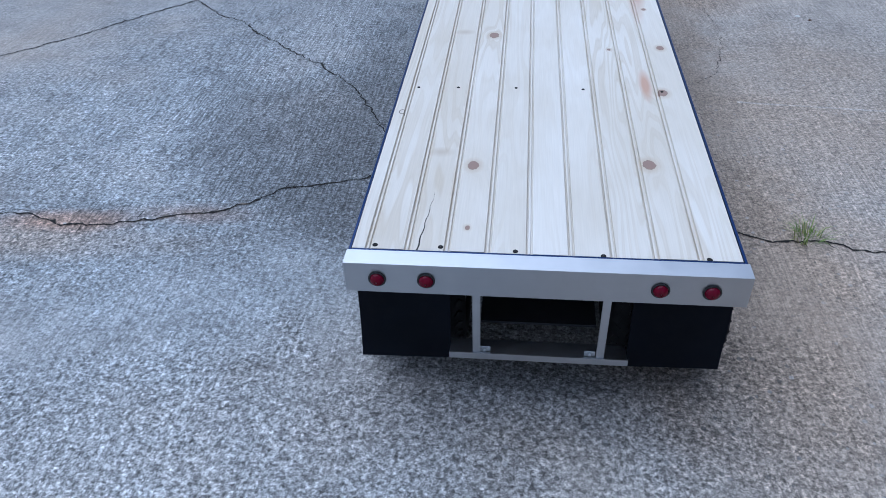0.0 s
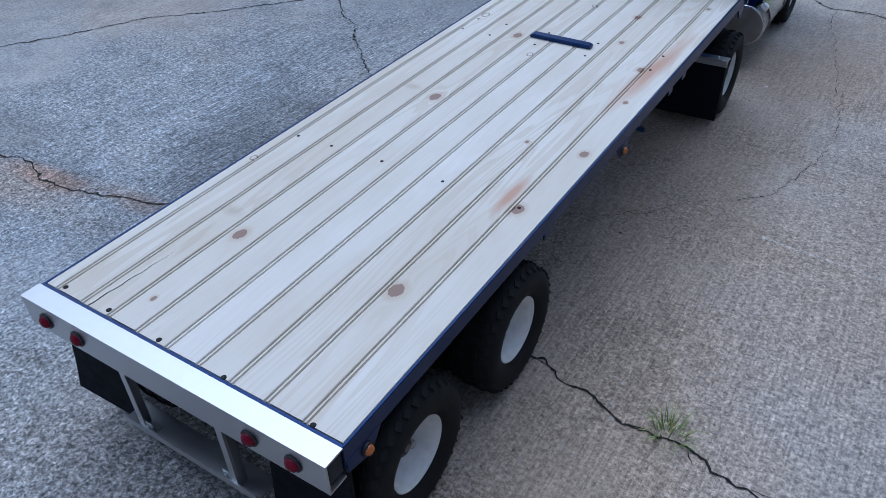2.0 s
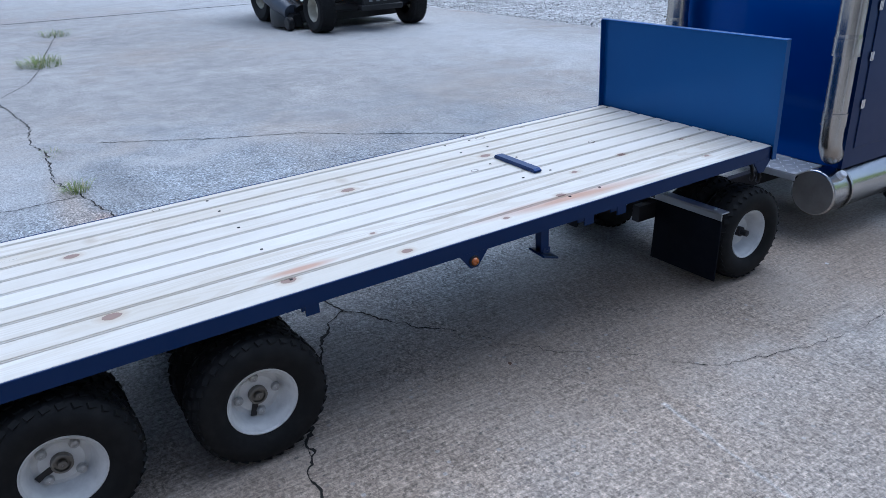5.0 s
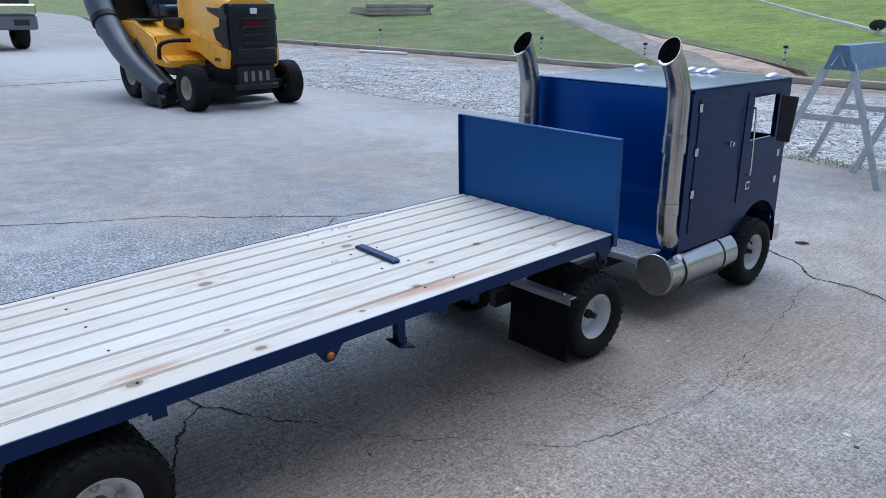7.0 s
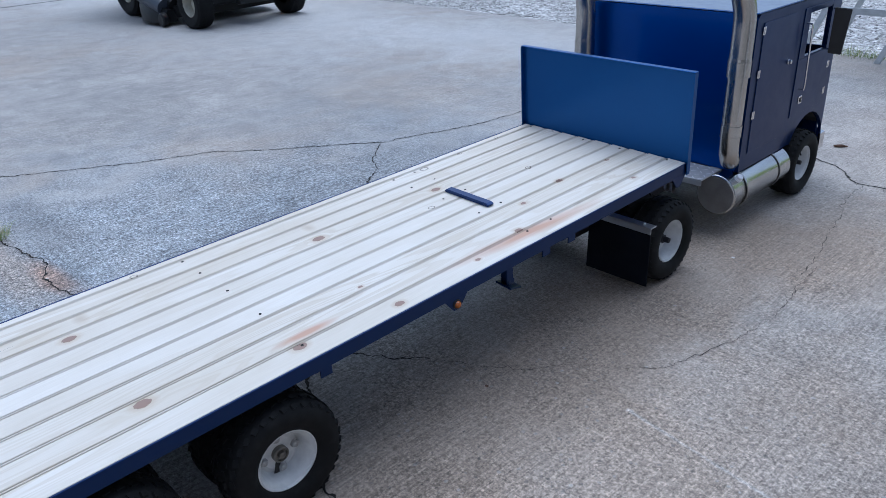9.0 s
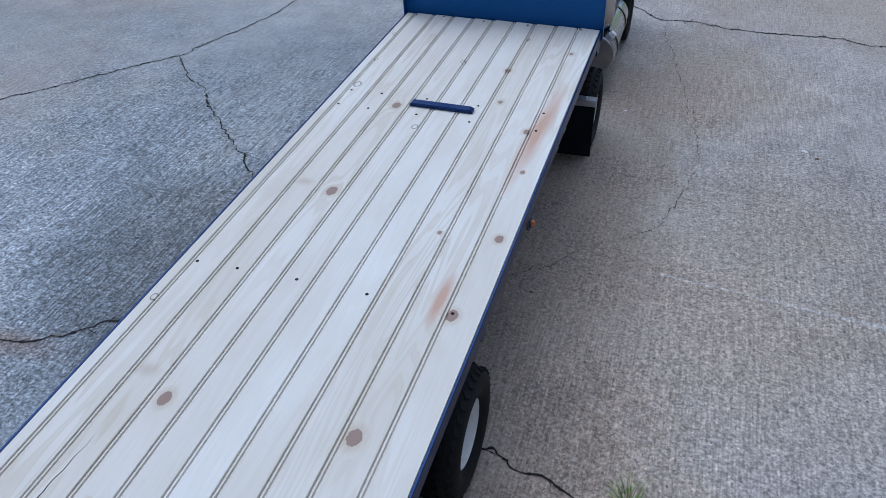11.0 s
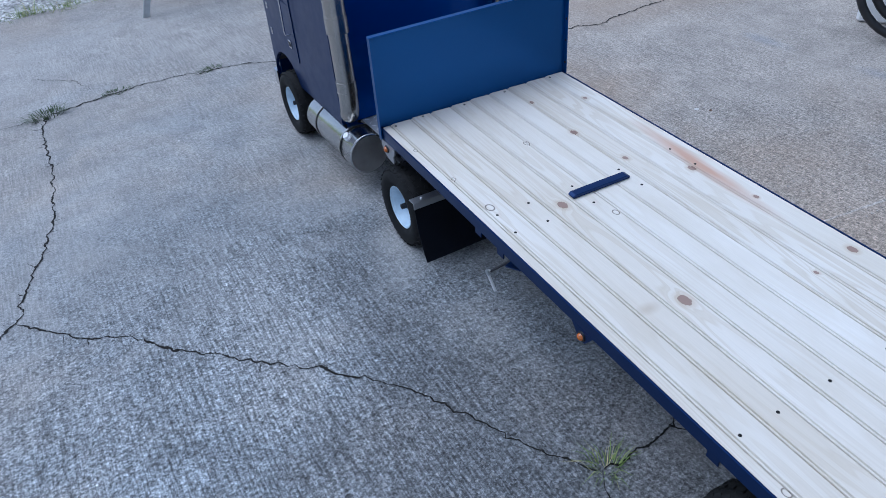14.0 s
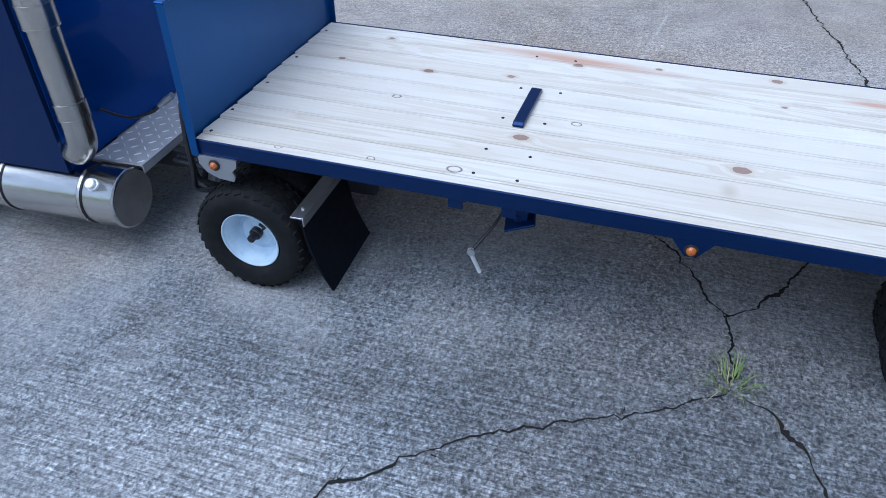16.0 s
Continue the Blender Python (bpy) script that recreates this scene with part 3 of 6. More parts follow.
def crack(pts, width, parent, seed, shoulder=False):
    """A ragged dark fissure along a line on the slab, with kinks, chips and short forks."""
    rnd = random.Random(seed)
    pts = [Vector((*p, 0)) for p in pts]
    kinks = [pts[0]]
    for a, b in zip(pts, pts[1:]):
        d = b - a
        side = Vector((-d.y, d.x, 0)).normalized()
        k = max(1, round(d.length / 0.019))
        for i in range(1, k):
            kinks.append(a.lerp(b, (i + rnd.uniform(-0.3, 0.3)) / k) + side * (noise.noise((a.x * 20 + i * 0.5, a.y * 20, seed)) * 0.012 + rnd.uniform(-1, 1) * min(0.0062, d.length * 0.08)))
        kinks.append(b)
    line = []
    for a, b in zip(kinks, kinks[1:]):
        k = max(2, int((b - a).length / 0.006))
        line += [a.lerp(b, i / k) + Vector((rnd.uniform(-1, 1), rnd.uniform(-1, 1), 0)) * 0.0013 for i in range(k)]
    line.append(kinks[-1])

    def ribbon(bm, track, wide, z):
        prev = None
        for i, p in enumerate(track):
            d = (track[min(i + 1, len(track) - 1)] - track[max(i - 1, 0)]).normalized()
            s = Vector((-d.y, d.x, 0))
            taper = min(1, (i + 1) / 6, (len(track) - i) / 6)
            chip = 1.7 if rnd.random() < 0.07 else 0.0
            w0, w1 = (wide * taper * max(0.22, 0.75 + 0.8 * noise.noise((p.x * 14, p.y * 14, seed + 9)) + rnd.uniform(-0.5, 0.5) + chip * rnd.random()) for _ in (0, 1))
            now = [bm.verts.new(p + s * u + Vector((0, 0, z))) for u in (-w0, w1)]
            if prev:
                bm.faces.new((prev[0], prev[1], now[1], now[0]))
            prev = now

    bm = bmesh.new()
    ribbon(bm, line, width * 0.36, 0.0014)
    for p, q in zip(kinks[1:], kinks[2:]):
        if rnd.random() < 0.16:
            d = (q - p).normalized()
            turn = rnd.choice((-1, 1)) * rnd.uniform(0.5, 1.2)
            e = Vector((d.x * math.cos(turn) - d.y * math.sin(turn), d.x * math.sin(turn) + d.y * math.cos(turn), 0))
            n = rnd.randint(4, 9)
            ribbon(bm, [p + e * 0.006 * i + Vector((rnd.uniform(-1, 1), rnd.uniform(-1, 1), 0)) * 0.0018 for i in range(n)], width * 0.2, 0.0012)
    part("crack", bm, M_CRACK, parent)
    if shoulder:
        # crumbled edge: short flakes of clay-coloured concrete beside the fissure
        bm = bmesh.new()
        for i in range(0, len(line) - 14, 9):
            if noise.noise((line[i].x * 3, line[i].y * 3, seed + 2)) > 0.05:
                ribbon(bm, line[i:i + rnd.randint(6, 12)], width * 0.95, 0.0007)
        part("worn_lip", bm, M_RUST, parent)


crack([(-2.35, 0.62), (-2.02, 1.15), (-1.92, 1.37), (-1.87, 1.488), (-1.731, 1.622), (-1.594, 1.795), (-1.444, 1.984), (-1.36, 2.075), (-1.31, 2.243), (-1.256, 2.405), (-1.204, 2.591), (-1.177, 2.923), (-1.172, 3.376), (-1.135, 3.49)], 0.0085, slab, 1)
crack([(-1.135, 3.49), (-0.88, 3.547), (-0.74, 3.561), (-0.50, 3.542), (-0.26, 3.49), (-0.125, 3.40), (-0.02, 3.22), (0.202, 3.109), (0.334, 3.045), (0.442, 2.926), (0.561, 2.925), (0.66, 2.91), (0.739, 2.88), (0.964, 2.871), (1.149, 2.886), (1.247, 2.828), (1.356, 2.863), (1.623, 2.886), (1.872, 2.868), (2.072, 2.841)], 0.0105, slab, 2)
crack([(-1.36, 2.075), (-1.226, 1.923), (-1.135, 1.861), (-1.063, 1.807), (-1.003, 1.714), (-0.904, 1.637), (-0.838, 1.556), (-0.756, 1.492), (-0.691, 1.426), (-0.616, 1.339), (-0.553, 1.264), (-0.505, 1.167), (-0.465, 1.089), (-0.411, 0.972), (-0.362, 0.905), (-0.325, 0.850)], 0.0075, slab, 3)
crack([(-7.5, 1.2), (-5.4, 0.80), (-4.84, 0.711), (-4.3, 0.585), (-4.0, 0.46), (-3.75, 0.345), (-3.44, 0.388), (-2.9, 0.44), (-2.5, 0.403), (-2.28, 0.446), (-2.05, 0.43), (-1.79, 0.415), (-1.64, 0.458), (-1.53, 0.476), (-1.41, 0.500), (-1.31, 0.518), (-1.235, 0.530), (-1.14, 0.490), (-1.06, 0.487), (-0.97, 0.507), (-0.88, 0.534), (-0.80, 0.550), (-0.75, 0.568), (-0.695, 0.598), (-0.66, 0.636), (-0.60, 0.680), (-0.52, 0.703), (-0.43, 0.729), (-0.375, 0.768), (-0.325, 0.850)], 0.008, slab, 4, True)
crack([(-1.525, 0.47), (-1.513, 0.31), (-1.508, 0.10), (-1.49, 0.03), (-1.52, -0.5)], 0.006, slab, 5)
crack([(-0.325, 0.850), (-0.262, 0.846), (-0.195, 0.848), (-0.132, 0.864), (-0.10, 0.820), (-0.035, 0.763), (0.022, 0.738), (0.18, 0.65), (0.29, 0.590), (0.354, 0.566), (0.382, 0.544), (0.427, 0.544), (0.481, 0.524), (0.545, 0.508), (0.585, 0.505), (0.64, 0.515), (0.713, 0.484), (0.77, 0.473), (0.834, 0.473), (0.894, 0.455), (1.0, 0.48), (1.386, 0.546), (1.638, 0.609), (2.6, 0.75)], 0.0085, slab, 6)
crack([(-0.142, 0.860), (-0.067, 0.906), (-0.004, 0.933), (0.066, 0.984), (0.131, 1.037)], 0.0085, slab, 7)
crack([(0.131, 1.037), (0.233, 1.094), (0.322, 1.156), (0.400, 1.255), (0.482, 1.324), (0.578, 1.406), (0.649, 1.674), (0.658, 1.823), (0.614, 2.173)], 0.0020, slab, 11)
crack([(0.474, 2.91), (0.474, 2.828), (0.49, 2.683), (0.53, 2.576), (0.543, 2.451), (0.59, 2.249), (0.618, 2.05)], 0.0024, slab, 8)
crack([(-1.155, 3.98), (-0.99, 3.82), (-0.93, 3.65)], 0.003, slab, 9)
crack([(-1.135, 3.49), (-1.35, 3.47), (-1.9, 3.5)], 0.004, slab, 10)
crack([(2.50, 3.6), (2.46, 3.20), (2.40, 3.02), (2.395, 2.90), (2.41, 2.76), (2.60, 2.40)], 0.008, slab, 12)
part("saw_cut", boxes(((-8.63, -3, 0.0004), (-8.60, 5.0, 0.002))), M_CRACK, slab)


def blades(bm, cx, cy, cz, spread, count, height, seed):
    rnd = random.Random(seed)
    for _ in range(count):
        a, d = rnd.uniform(0, 6.283), spread * math.sqrt(rnd.random())
        p = Vector((cx + d * math.cos(a), cy + d * math.sin(a), cz))
        lean = Vector((math.cos(a), math.sin(a), 0)) * rnd.uniform(0.4, 1.5) + Vector((rnd.uniform(-.4, .4), rnd.uniform(-.4, .4), 0))
        h = height * rnd.uniform(0.4, 1.0)
        w = Vector((-lean.y, lean.x, 0)).normalized() * rnd.uniform(0.0005, 0.0011) * (1 + height * 4)
        q, t = p + lean * h * 0.35 + Vector((0, 0, h * 0.65)), p + lean * h * 0.95 + Vector((0, 0, h * rnd.uniform(0.55, 1.0)))
        v = [bm.verts.new(c) for c in (p - w, p + w, q + w * 0.8, q - w * 0.8, t)]
        bm.faces.new((v[0], v[1], v[2], v[3]))
        bm.faces.new((v[3], v[2], v[4]))


def grass_tuft(x, y, spread, count, height, seed, label):
    bm = bmesh.new()
    blades(bm, 0, 0, -0.002, spread, count, height, seed)
    ob = part("grass_tuft", bm, M_WEED if y > 3 else M_BLADE)
    ob.location = (x, y, 0)
    return tagged(ob, label, "grass tuft", "weeds in the driveway cracks", "stuff")


TUFTS = [(0.605, 0.522, 0.030, 90, 0.045, 1, 0.3), (-0.315, 0.848, 0.030, 60, 0.050, 1, -0.6), (-1.60, 0.470, 0.05, 150, 0.05, 1, 0.0), (-5.05, 0.74, 0.15, 420, 0.09, 1.4, 0.1),
         (-1.14, 3.492, 0.045, 170, 0.035, 1.8, 0.3), (-0.845, 3.552, 0.03, 90, 0.018, 2.4, 0.2), (-0.43, 3.535, 0.03, 90, 0.018, 2.2, 0.2), (-2.25, 0.462, 0.04, 40, 0.025, 2.0, 0.0), (-7.0, 1.1, 0.14, 200, 0.08, 1.5, 0.1)]
for i, (x, y, s, c, h, lng, turn) in enumerate(TUFTS):
    t = grass_tuft(x, y, s, c, h, i + 20, "small green grass tuft growing out of a concrete crack")
    t.scale = (lng, 1, 1)
    t.rotation_euler.z = turn

# gravel yard and the hill behind
def sheet(name, xs, ys, fz, mat):
    bm = bmesh.new()
    g = [[bm.verts.new((x, y, fz(x, y))) for x in xs] for y in ys]
    for a, b in zip(g, g[1:]):
        for i in range(len(xs) - 1):
            bm.faces.new((a[i], a[i + 1], b[i + 1], b[i]))
    return part(name, bm, mat, smooth=True)


yard = sheet("gravel_yard", [-120, -60] + [-24 + 0.8 * i for i in range(40)] + [20, 60], [4.7 + 0.4 * i for i in range(16)], lambda x, y: -0.03 + 0.012 * noise.noise((x * 0.6, y * 0.6, 1)), M_GRAVEL)
tagged(yard, "pale grey crushed-stone gravel yard beside the driveway", "gravel", kind="structure")
xs = [-400, -250, -150, -90] + [-60 + 2.0 * i for i in range(50)] + [70, 150, 400]
bm = bmesh.new()
grid = [[bm.verts.new((x, lawn_edge(x) + d, hill_at(x, lawn_edge(x) + d))) for x in xs] for d in [-0.05] + [0.4 + 1.5 * i for i in range(40)] + [80, 130, 250, 390]]
for a, b in zip(grid, grid[1:]):
    for i in range(len(xs) - 1):
        bm.faces.new((a[i], a[i + 1], b[i + 1], b[i]))
hill = part("grass_hill", bm, M_GRASS, smooth=True)
tagged(hill, "mown green lawn sloping up behind the gravel yard", "lawn", kind="structure")


def stones():
    rnd = random.Random(5)
    shapes = []
    for k in range(6):
        bm = bmesh.new()
        bmesh.ops.create_icosphere(bm, subdivisions=1, radius=1.0)
        pts = [(v.co * rnd.uniform(0.7, 1.1)) for v in bm.verts]
        faces = [tuple(v.index for v in f.verts) for f in bm.faces]
        bm.free()
        shapes.append((pts, faces))
    vs, fs = [], []
    while len(fs) < 20 * 26000:
        x, y = rnd.uniform(-15, 2.5), 5.02 + 3.6 * rnd.random() ** 2.2
        if noise.noise((x * 2.2, y * 3.0, 7)) + 0.6 * noise.noise((x * 8, y * 8, 2)) < rnd.uniform(-0.5, 0.45):
            continue
        r = rnd.uniform(0.004, 0.009) if rnd.random() < 0.8 else rnd.uniform(0.009, 0.017)
        pts, faces = shapes[rnd.randrange(6)]
        m = Matrix.LocRotScale((x, y, -0.027 + 0.012 * noise.noise((x * 0.6, y * 0.6, 1))), Euler((rnd.uniform(-0.4, 0.4), rnd.uniform(-0.4, 0.4), rnd.uniform(0, 6))), (r * rnd.uniform(0.9, 1.5), r, r * rnd.uniform(0.3, 0.6)))
        n = len(vs)
        vs += [m @ p for p in pts]
        fs += [tuple(n + j for j in f) for f in faces]
    me = bpy.data.meshes.new("gravel_stones")
    me.from_pydata(vs, [], fs)
    ob = mesh_part("gravel_stones", me, M_STONE)
    return tagged(ob, "loose pale grey crushed stones covering the yard", "gravel", kind="stuff")


stones()

# ---- wheels, shared by trailer and truck ----
TYRE_R = 0.1205


def small_mesh(name, bm, mat, smooth=True):
    me = bpy.data.meshes.new(name)
    bmesh.ops.recalc_face_normals(bm, faces=bm.faces[:])
    bm.to_mesh(me)
    bm.free()
    me.materials.append(mat)
    if smooth:
        me.shade_smooth()
        me.set_sharp_from_angle(angle=radians(35))
    return me


def tyre_mesh(bead):
    bm = bmesh.new()
    prof = [(0.024, bead), (0.034, bead + 0.0035), (0.0435, 0.073), (0.0475, 0.091), (0.044, 0.106), (0.034, 0.1145), (0.018, 0.1165), (0.0, 0.117)]
    prof = prof + [(-x, r) for x, r in prof[-2::-1]]
    lathe(bm, prof, 48)
    me = bpy.data.meshes.new("tyre")
    bmesh.ops.recalc_face_normals(bm, faces=bm.faces[:])
    bm.to_mesh(me)
    bm.free()
    me.materials.append(M_RUBBER)
    me.shade_smooth()
    me.set_sharp_from_angle(angle=radians(40))
    return me


def tread_mesh():
    """Saw-tooth tread blocks."""
    bm = bmesh.new()
    for i in range(34):
        t = 2 * math.pi * i / 34
        for x, w, dt, lean in ((0.0365, 0.010, 0.0, 0.5), (0.0135, 0.0105, 0.5, 0.25), (-0.0135, 0.0105, 0.0, -0.25), (-0.0365, 0.010, 0.5, -0.5)):
            a = t + dt * 2 * math.pi / 34
            low = abs(x) > 0.03
            m = Matrix.Rotation(a, 4, "X") @ Matrix.Translation((x, 0, 0.1125 if low else 0.1165)) @ Matrix.Rotation(lean * (0.9 if low else 1.2), 4, "Z")
            if low:
                m = m @ Matrix.Rotation(0.55 if x > 0 else -0.55, 4, "Y")
            box(bm, (-w / 2, -0.0066, -0.004), (w / 2, 0.0066, 0.0020 if low else 0.0030), 0, m)
    return small_mesh("tread", bm, M_RUBBER, False)


def rim_mesh(size, mat):
    bm = bmesh.new()
    lathe(bm, [(0.024, 0.060), (0.037, 0.0625), (0.039, 0.065), (0.0385, 0.0668), (0.036, 0.066), (0.033, 0.060), (0.029, 0.0555), (0.006, 0.050), (0.000, 0.045),
               (0.001, 0.039), (0.0045, 0.035), (0.0045, 0.015), (0.004, 0.003)], 48)
    lathe(bm, [(-0.024, 0.060), (-0.037, 0.0625), (-0.039, 0.0665), (-0.033, 0.060), (-0.010, 0.052), (-0.006, 0.040), (-0.006, 0.003)], 32)
    me = bpy.data.meshes.new("wheel")
    bmesh.ops.recalc_face_normals(bm, faces=bm.faces[:])
    bm.to_mesh(me)
    bm.free()
    for v in me.vertices:
        v.co.y *= size
        v.co.z *= size
    me.materials.append(mat)
    me.shade_smooth()
    me.set_sharp_from_angle(angle=radians(40))
    return me


ME_TYRE, ME_TREAD, ME_RIM = tyre_mesh(0.0572), tread_mesh(), rim_mesh(0.95, M_RIM)
ME_DRIVE_TYRE = tyre_mesh(0.0580)
ME_DRIVE_RIM, ME_SKYLIT_RIM = rim_mesh(0.965, M_PALE_RIM), rim_mesh(0.965, M_SKYLIT_RIM)
ME_HUB = small_mesh("hub", one(lathe, [(0.004, 0.0165), (0.014, 0.0165), (0.0155, 0.015), (0.0155, 0.0125), (0.010, 0.012), (0.010, 0.0075), (0.018, 0.007), (0.019, 0.001)], 24), M_HUB)
ME_BOLT = small_mesh("bolt", one(lathe, [(0.004, 0.0084), (0.0075, 0.0084), (0.0115, 0.0062), (0.0128, 0.001)], 14), M_BOLT)
ME_SLOT = small_mesh("valve_slot", boxes(((0.0042, -0.0056, 0.017), (0.0062, 0.0056, 0.044)), bevel=0.0008), M_BLACK, False)
ME_VALVE = small_mesh("valve_stem", one(tube, [(0.005, 0.0, 0.044), (0.016, 0.0, 0.036), (0.022, 0.0, 0.030)], [0.0032, 0.0032, 0.0026], 10), M_BLACK)
ME_NUB = small_mesh("axle_nut", one(lathe, [(0.004, 0.013), (0.016, 0.013), (0.018, 0.011), (0.018, 0.0085), (0.034, 0.008), (0.036, 0.001)], 16), M_DARK_STEEL)


def wheel(parent, x, y, z, side, spin=0.0, nub=False, bulge=0.0):
    """One wheel under a vehicle, its outer face to the side (1 or -1) of x."""
    w = mesh_part("wheel", (ME_DRIVE_RIM if side > 0 else ME_SKYLIT_RIM) if nub else ME_RIM, None, parent, "off-white rim tinted blue for the open sky" if nub and side < 0 else "")
    w.matrix_basis = pose(x, y, z, 0, 0, 0 if side > 0 else 180) @ Matrix.Rotation(radians(spin), 4, "X")
    mesh_part("tyre", ME_DRIVE_TYRE if nub else ME_TYRE, None, w, "black knobbly pneumatic tyre").matrix_basis = Matrix.Translation((bulge, 0, 0)) @ Matrix.Diagonal((1, 1.025, 1.025, 1))
    mesh_part("tread", ME_TREAD, None, w, kind="stuff").matrix_basis = Matrix.Translation((bulge, 0, 0)) @ Matrix.Diagonal((1, 1.025, 1.025, 1))
    if nub:
        mesh_part("axle_nut", ME_NUB, None, w)
        v = mesh_part("valve_stem", ME_VALVE, None, w)
        v.rotation_euler.x = radians(150)
        k = mesh_part("valve_slot", ME_SLOT, None, w)
        k.rotation_euler.x = radians(165)
        return w
    mesh_part("hub", ME_HUB, None, w)
    for k in range(4):
        b = mesh_part("bolt", ME_BOLT, None, w)
        a = radians(45 + 90 * k)
        b.location = (0, 0.034 * math.cos(a), 0.034 * math.sin(a))
    s = mesh_part("valve_slot", ME_SLOT, None, w)
    s.rotation_euler.x = radians(115)
    return w


# ---- flatbed trailer; its frame lies along the deck: z = 0 is the boards' top ----
BED = pose(0.001, 0.041, 0.2965, 0, 0, -0.42) @ pose(0, 0, 0, 1.44)
BED_INV = BED.inverted()
LEN, HALF = 1.832, 0.3035
trailer = thing("flatbed_trailer", BED, "small blue home-built flatbed trailer with pale pine board deck", "trailer")


def in_bed(x, y, z):
    return BED_INV @ Vector((x, y, z))


LINES = [-HALF - 0.0045, -0.2855, -0.2225, -0.1595, -0.0950, -0.0300, 0.0355, 0.0995, 0.1645, 0.2315, HALF - 0.0045]
rnd = random.Random(3)
for a, b in zip(LINES, LINES[1:]):
    l, r = a + 0.0045, b + 0.0045
    sec = [(l, -0.016), (l, -0.0055), (l + 0.0016, -0.0055), (l + 0.0021, -0.0010), (l + 0.0030, -0.0002), (l + 0.0042, 0.0), (l + 0.0054, -0.0003), (l + 0.0062, -0.0042), (l + 0.0082, -0.0042), (l + 0.0092, -0.0004), (l + 0.0102, 0.0),
           (r - 0.0020, 0.0), (r - 0.0012, -0.0008), (r - 0.0006, -0.0055), (r - 0.0001, -0.0055), (r - 0.0001, -0.016)]
    if a == LINES[0]:
        sec[0:11] = [(l + 0.0003, -0.016), (l + 0.0003, -0.001), (l + 0.0012, 0.0)]
    bm = bmesh.new()
    end = LEN + 0.0045 + rnd.uniform(-0.002, 0.001)
    prism(bm, sec, "y", 0.0 + rnd.uniform(0, 0.0015), end)
    mid = (l + r) / 2
    for v in bm.verts:
        if v.co.y > 1 and abs(v.co.x - mid) > (r - l) * 0.4:
            v.co.y -= 0.0035
    part("plank", bm, M_PINE, trailer)

bm = bmesh.new()
lathe(bm, [(-0.0012, 0.0042), (0.0006, 0.0042), (0.0013, 0.0034), (0.0010, 0.0020), (0.0008, 0.0002)], 10, "z")
ME_SCREW = small_mesh("screw", bm, M_SCREW)
SCREW_X = (-0.266, -0.179, -0.052, 0.087, 0.249)
rnd = random.Random(8)
for y in (0.006, 0.567, 1.215, 1.300, 1.822):
    for x in SCREW_X:
        if y < 0.1:
            x = {-0.266: -0.265, -0.179: -0.160, -0.052: -0.043, 0.087: 0.094, 0.249: 0.253}[x]
        s = mesh_part("screw", ME_SCREW, None, trailer)
        s.matrix_basis = pose(x + rnd.uniform(-.003, .003), y + rnd.uniform(-.004, .004), 0.0, rnd.uniform(-4, 4), rnd.uniform(-4, 4), rnd.uniform(0, 90)) @ Matrix.Scale(1.05 if y < 0.1 else 0.8, 4)
# a split in one board at the tail
bm = bmesh.new()
prev = None
for i in range(15):
    y = 0.012 * i
    x, w = -0.1985 + 0.012 * (y / 0.16) + 0.0012 * math.sin(i * 1.7), 0.0011 * (1 - i / 15)
    now = (bm.verts.new((x - w, y, 0.0005)), bm.verts.new((x + w, y, 0.0005)))
    if prev:
        bm.faces.new((*prev, now[1], now[0]))
    prev = now
part("split", bm, M_CRACK, trailer)

# frame: side rails, rear rail, cross members, spine
RAIL = 0.0305
for s in (-1, 1):
    bm = bmesh.new()
    prism(bm, [(s * (HALF + 0.0004), 0.0000), (s * (HALF + 0.0038), 0.0004), (s * (HALF + 0.0046), -0.0006), (s * (HALF + 0.0048), -RAIL), (s * (HALF - 0.03), -RAIL), (s * (HALF - 0.03), -RAIL + 0.004), (s * (HALF + 0.0002), -RAIL + 0.004)], "y", -0.006, LEN + 0.002)
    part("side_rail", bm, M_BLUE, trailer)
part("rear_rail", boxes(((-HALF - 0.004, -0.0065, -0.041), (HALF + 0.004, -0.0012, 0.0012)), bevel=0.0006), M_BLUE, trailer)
for y in (0.05, 0.36, 0.70, 1.06, 1.40, 1.78):
    part("cross_member", boxes(((-HALF + 0.02, y - 0.012, -0.038), (HALF - 0.02, y + 0.012, -0.0165)), bevel=0.001), M_BLUE, trailer)
for s in (-1, 1):
    part("spine_beam", boxes(((s * 0.10 - 0.013, 0.0, -0.088), (s * 0.10 + 0.013, 1.55, -0.0485)), bevel=0.001), M_BLUE, trailer)

# rear bumper: an open aluminium channel with four red lamps
bm = bmesh.new()
o, t = -0.0415, 0.003
prism(bm, [(-0.0075, 0.003), (o, 0.003), (o, -0.054), (-0.0085, -0.054), (-0.0085, -0.051), (o + t, -0.051), (o + t, 0.0), (-0.0075, 0.0)], "x", -0.309, 0.309)
part("rear_bumper", bm, M_ALU, trailer, "brushed aluminium channel bumper with open ends")
# near-black block in the open channel, standing in for the shade inside
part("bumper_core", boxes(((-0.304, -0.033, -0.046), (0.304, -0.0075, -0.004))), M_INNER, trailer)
ME_LENS = small_mesh("tail_lamp", one(lathe, [(0.0, 0.0115), (-0.003, 0.0115), (-0.007, 0.0095), (-0.0095, 0.006), (-0.0105, 0.001)], 20, "y"), M_RED)
ME_GASKET = small_mesh("gasket", one(lathe, [(0.0, 0.0142), (-0.002, 0.0142), (-0.003, 0.0128), (-0.0025, 0.0108)], 20, "y"), M_BLACK)
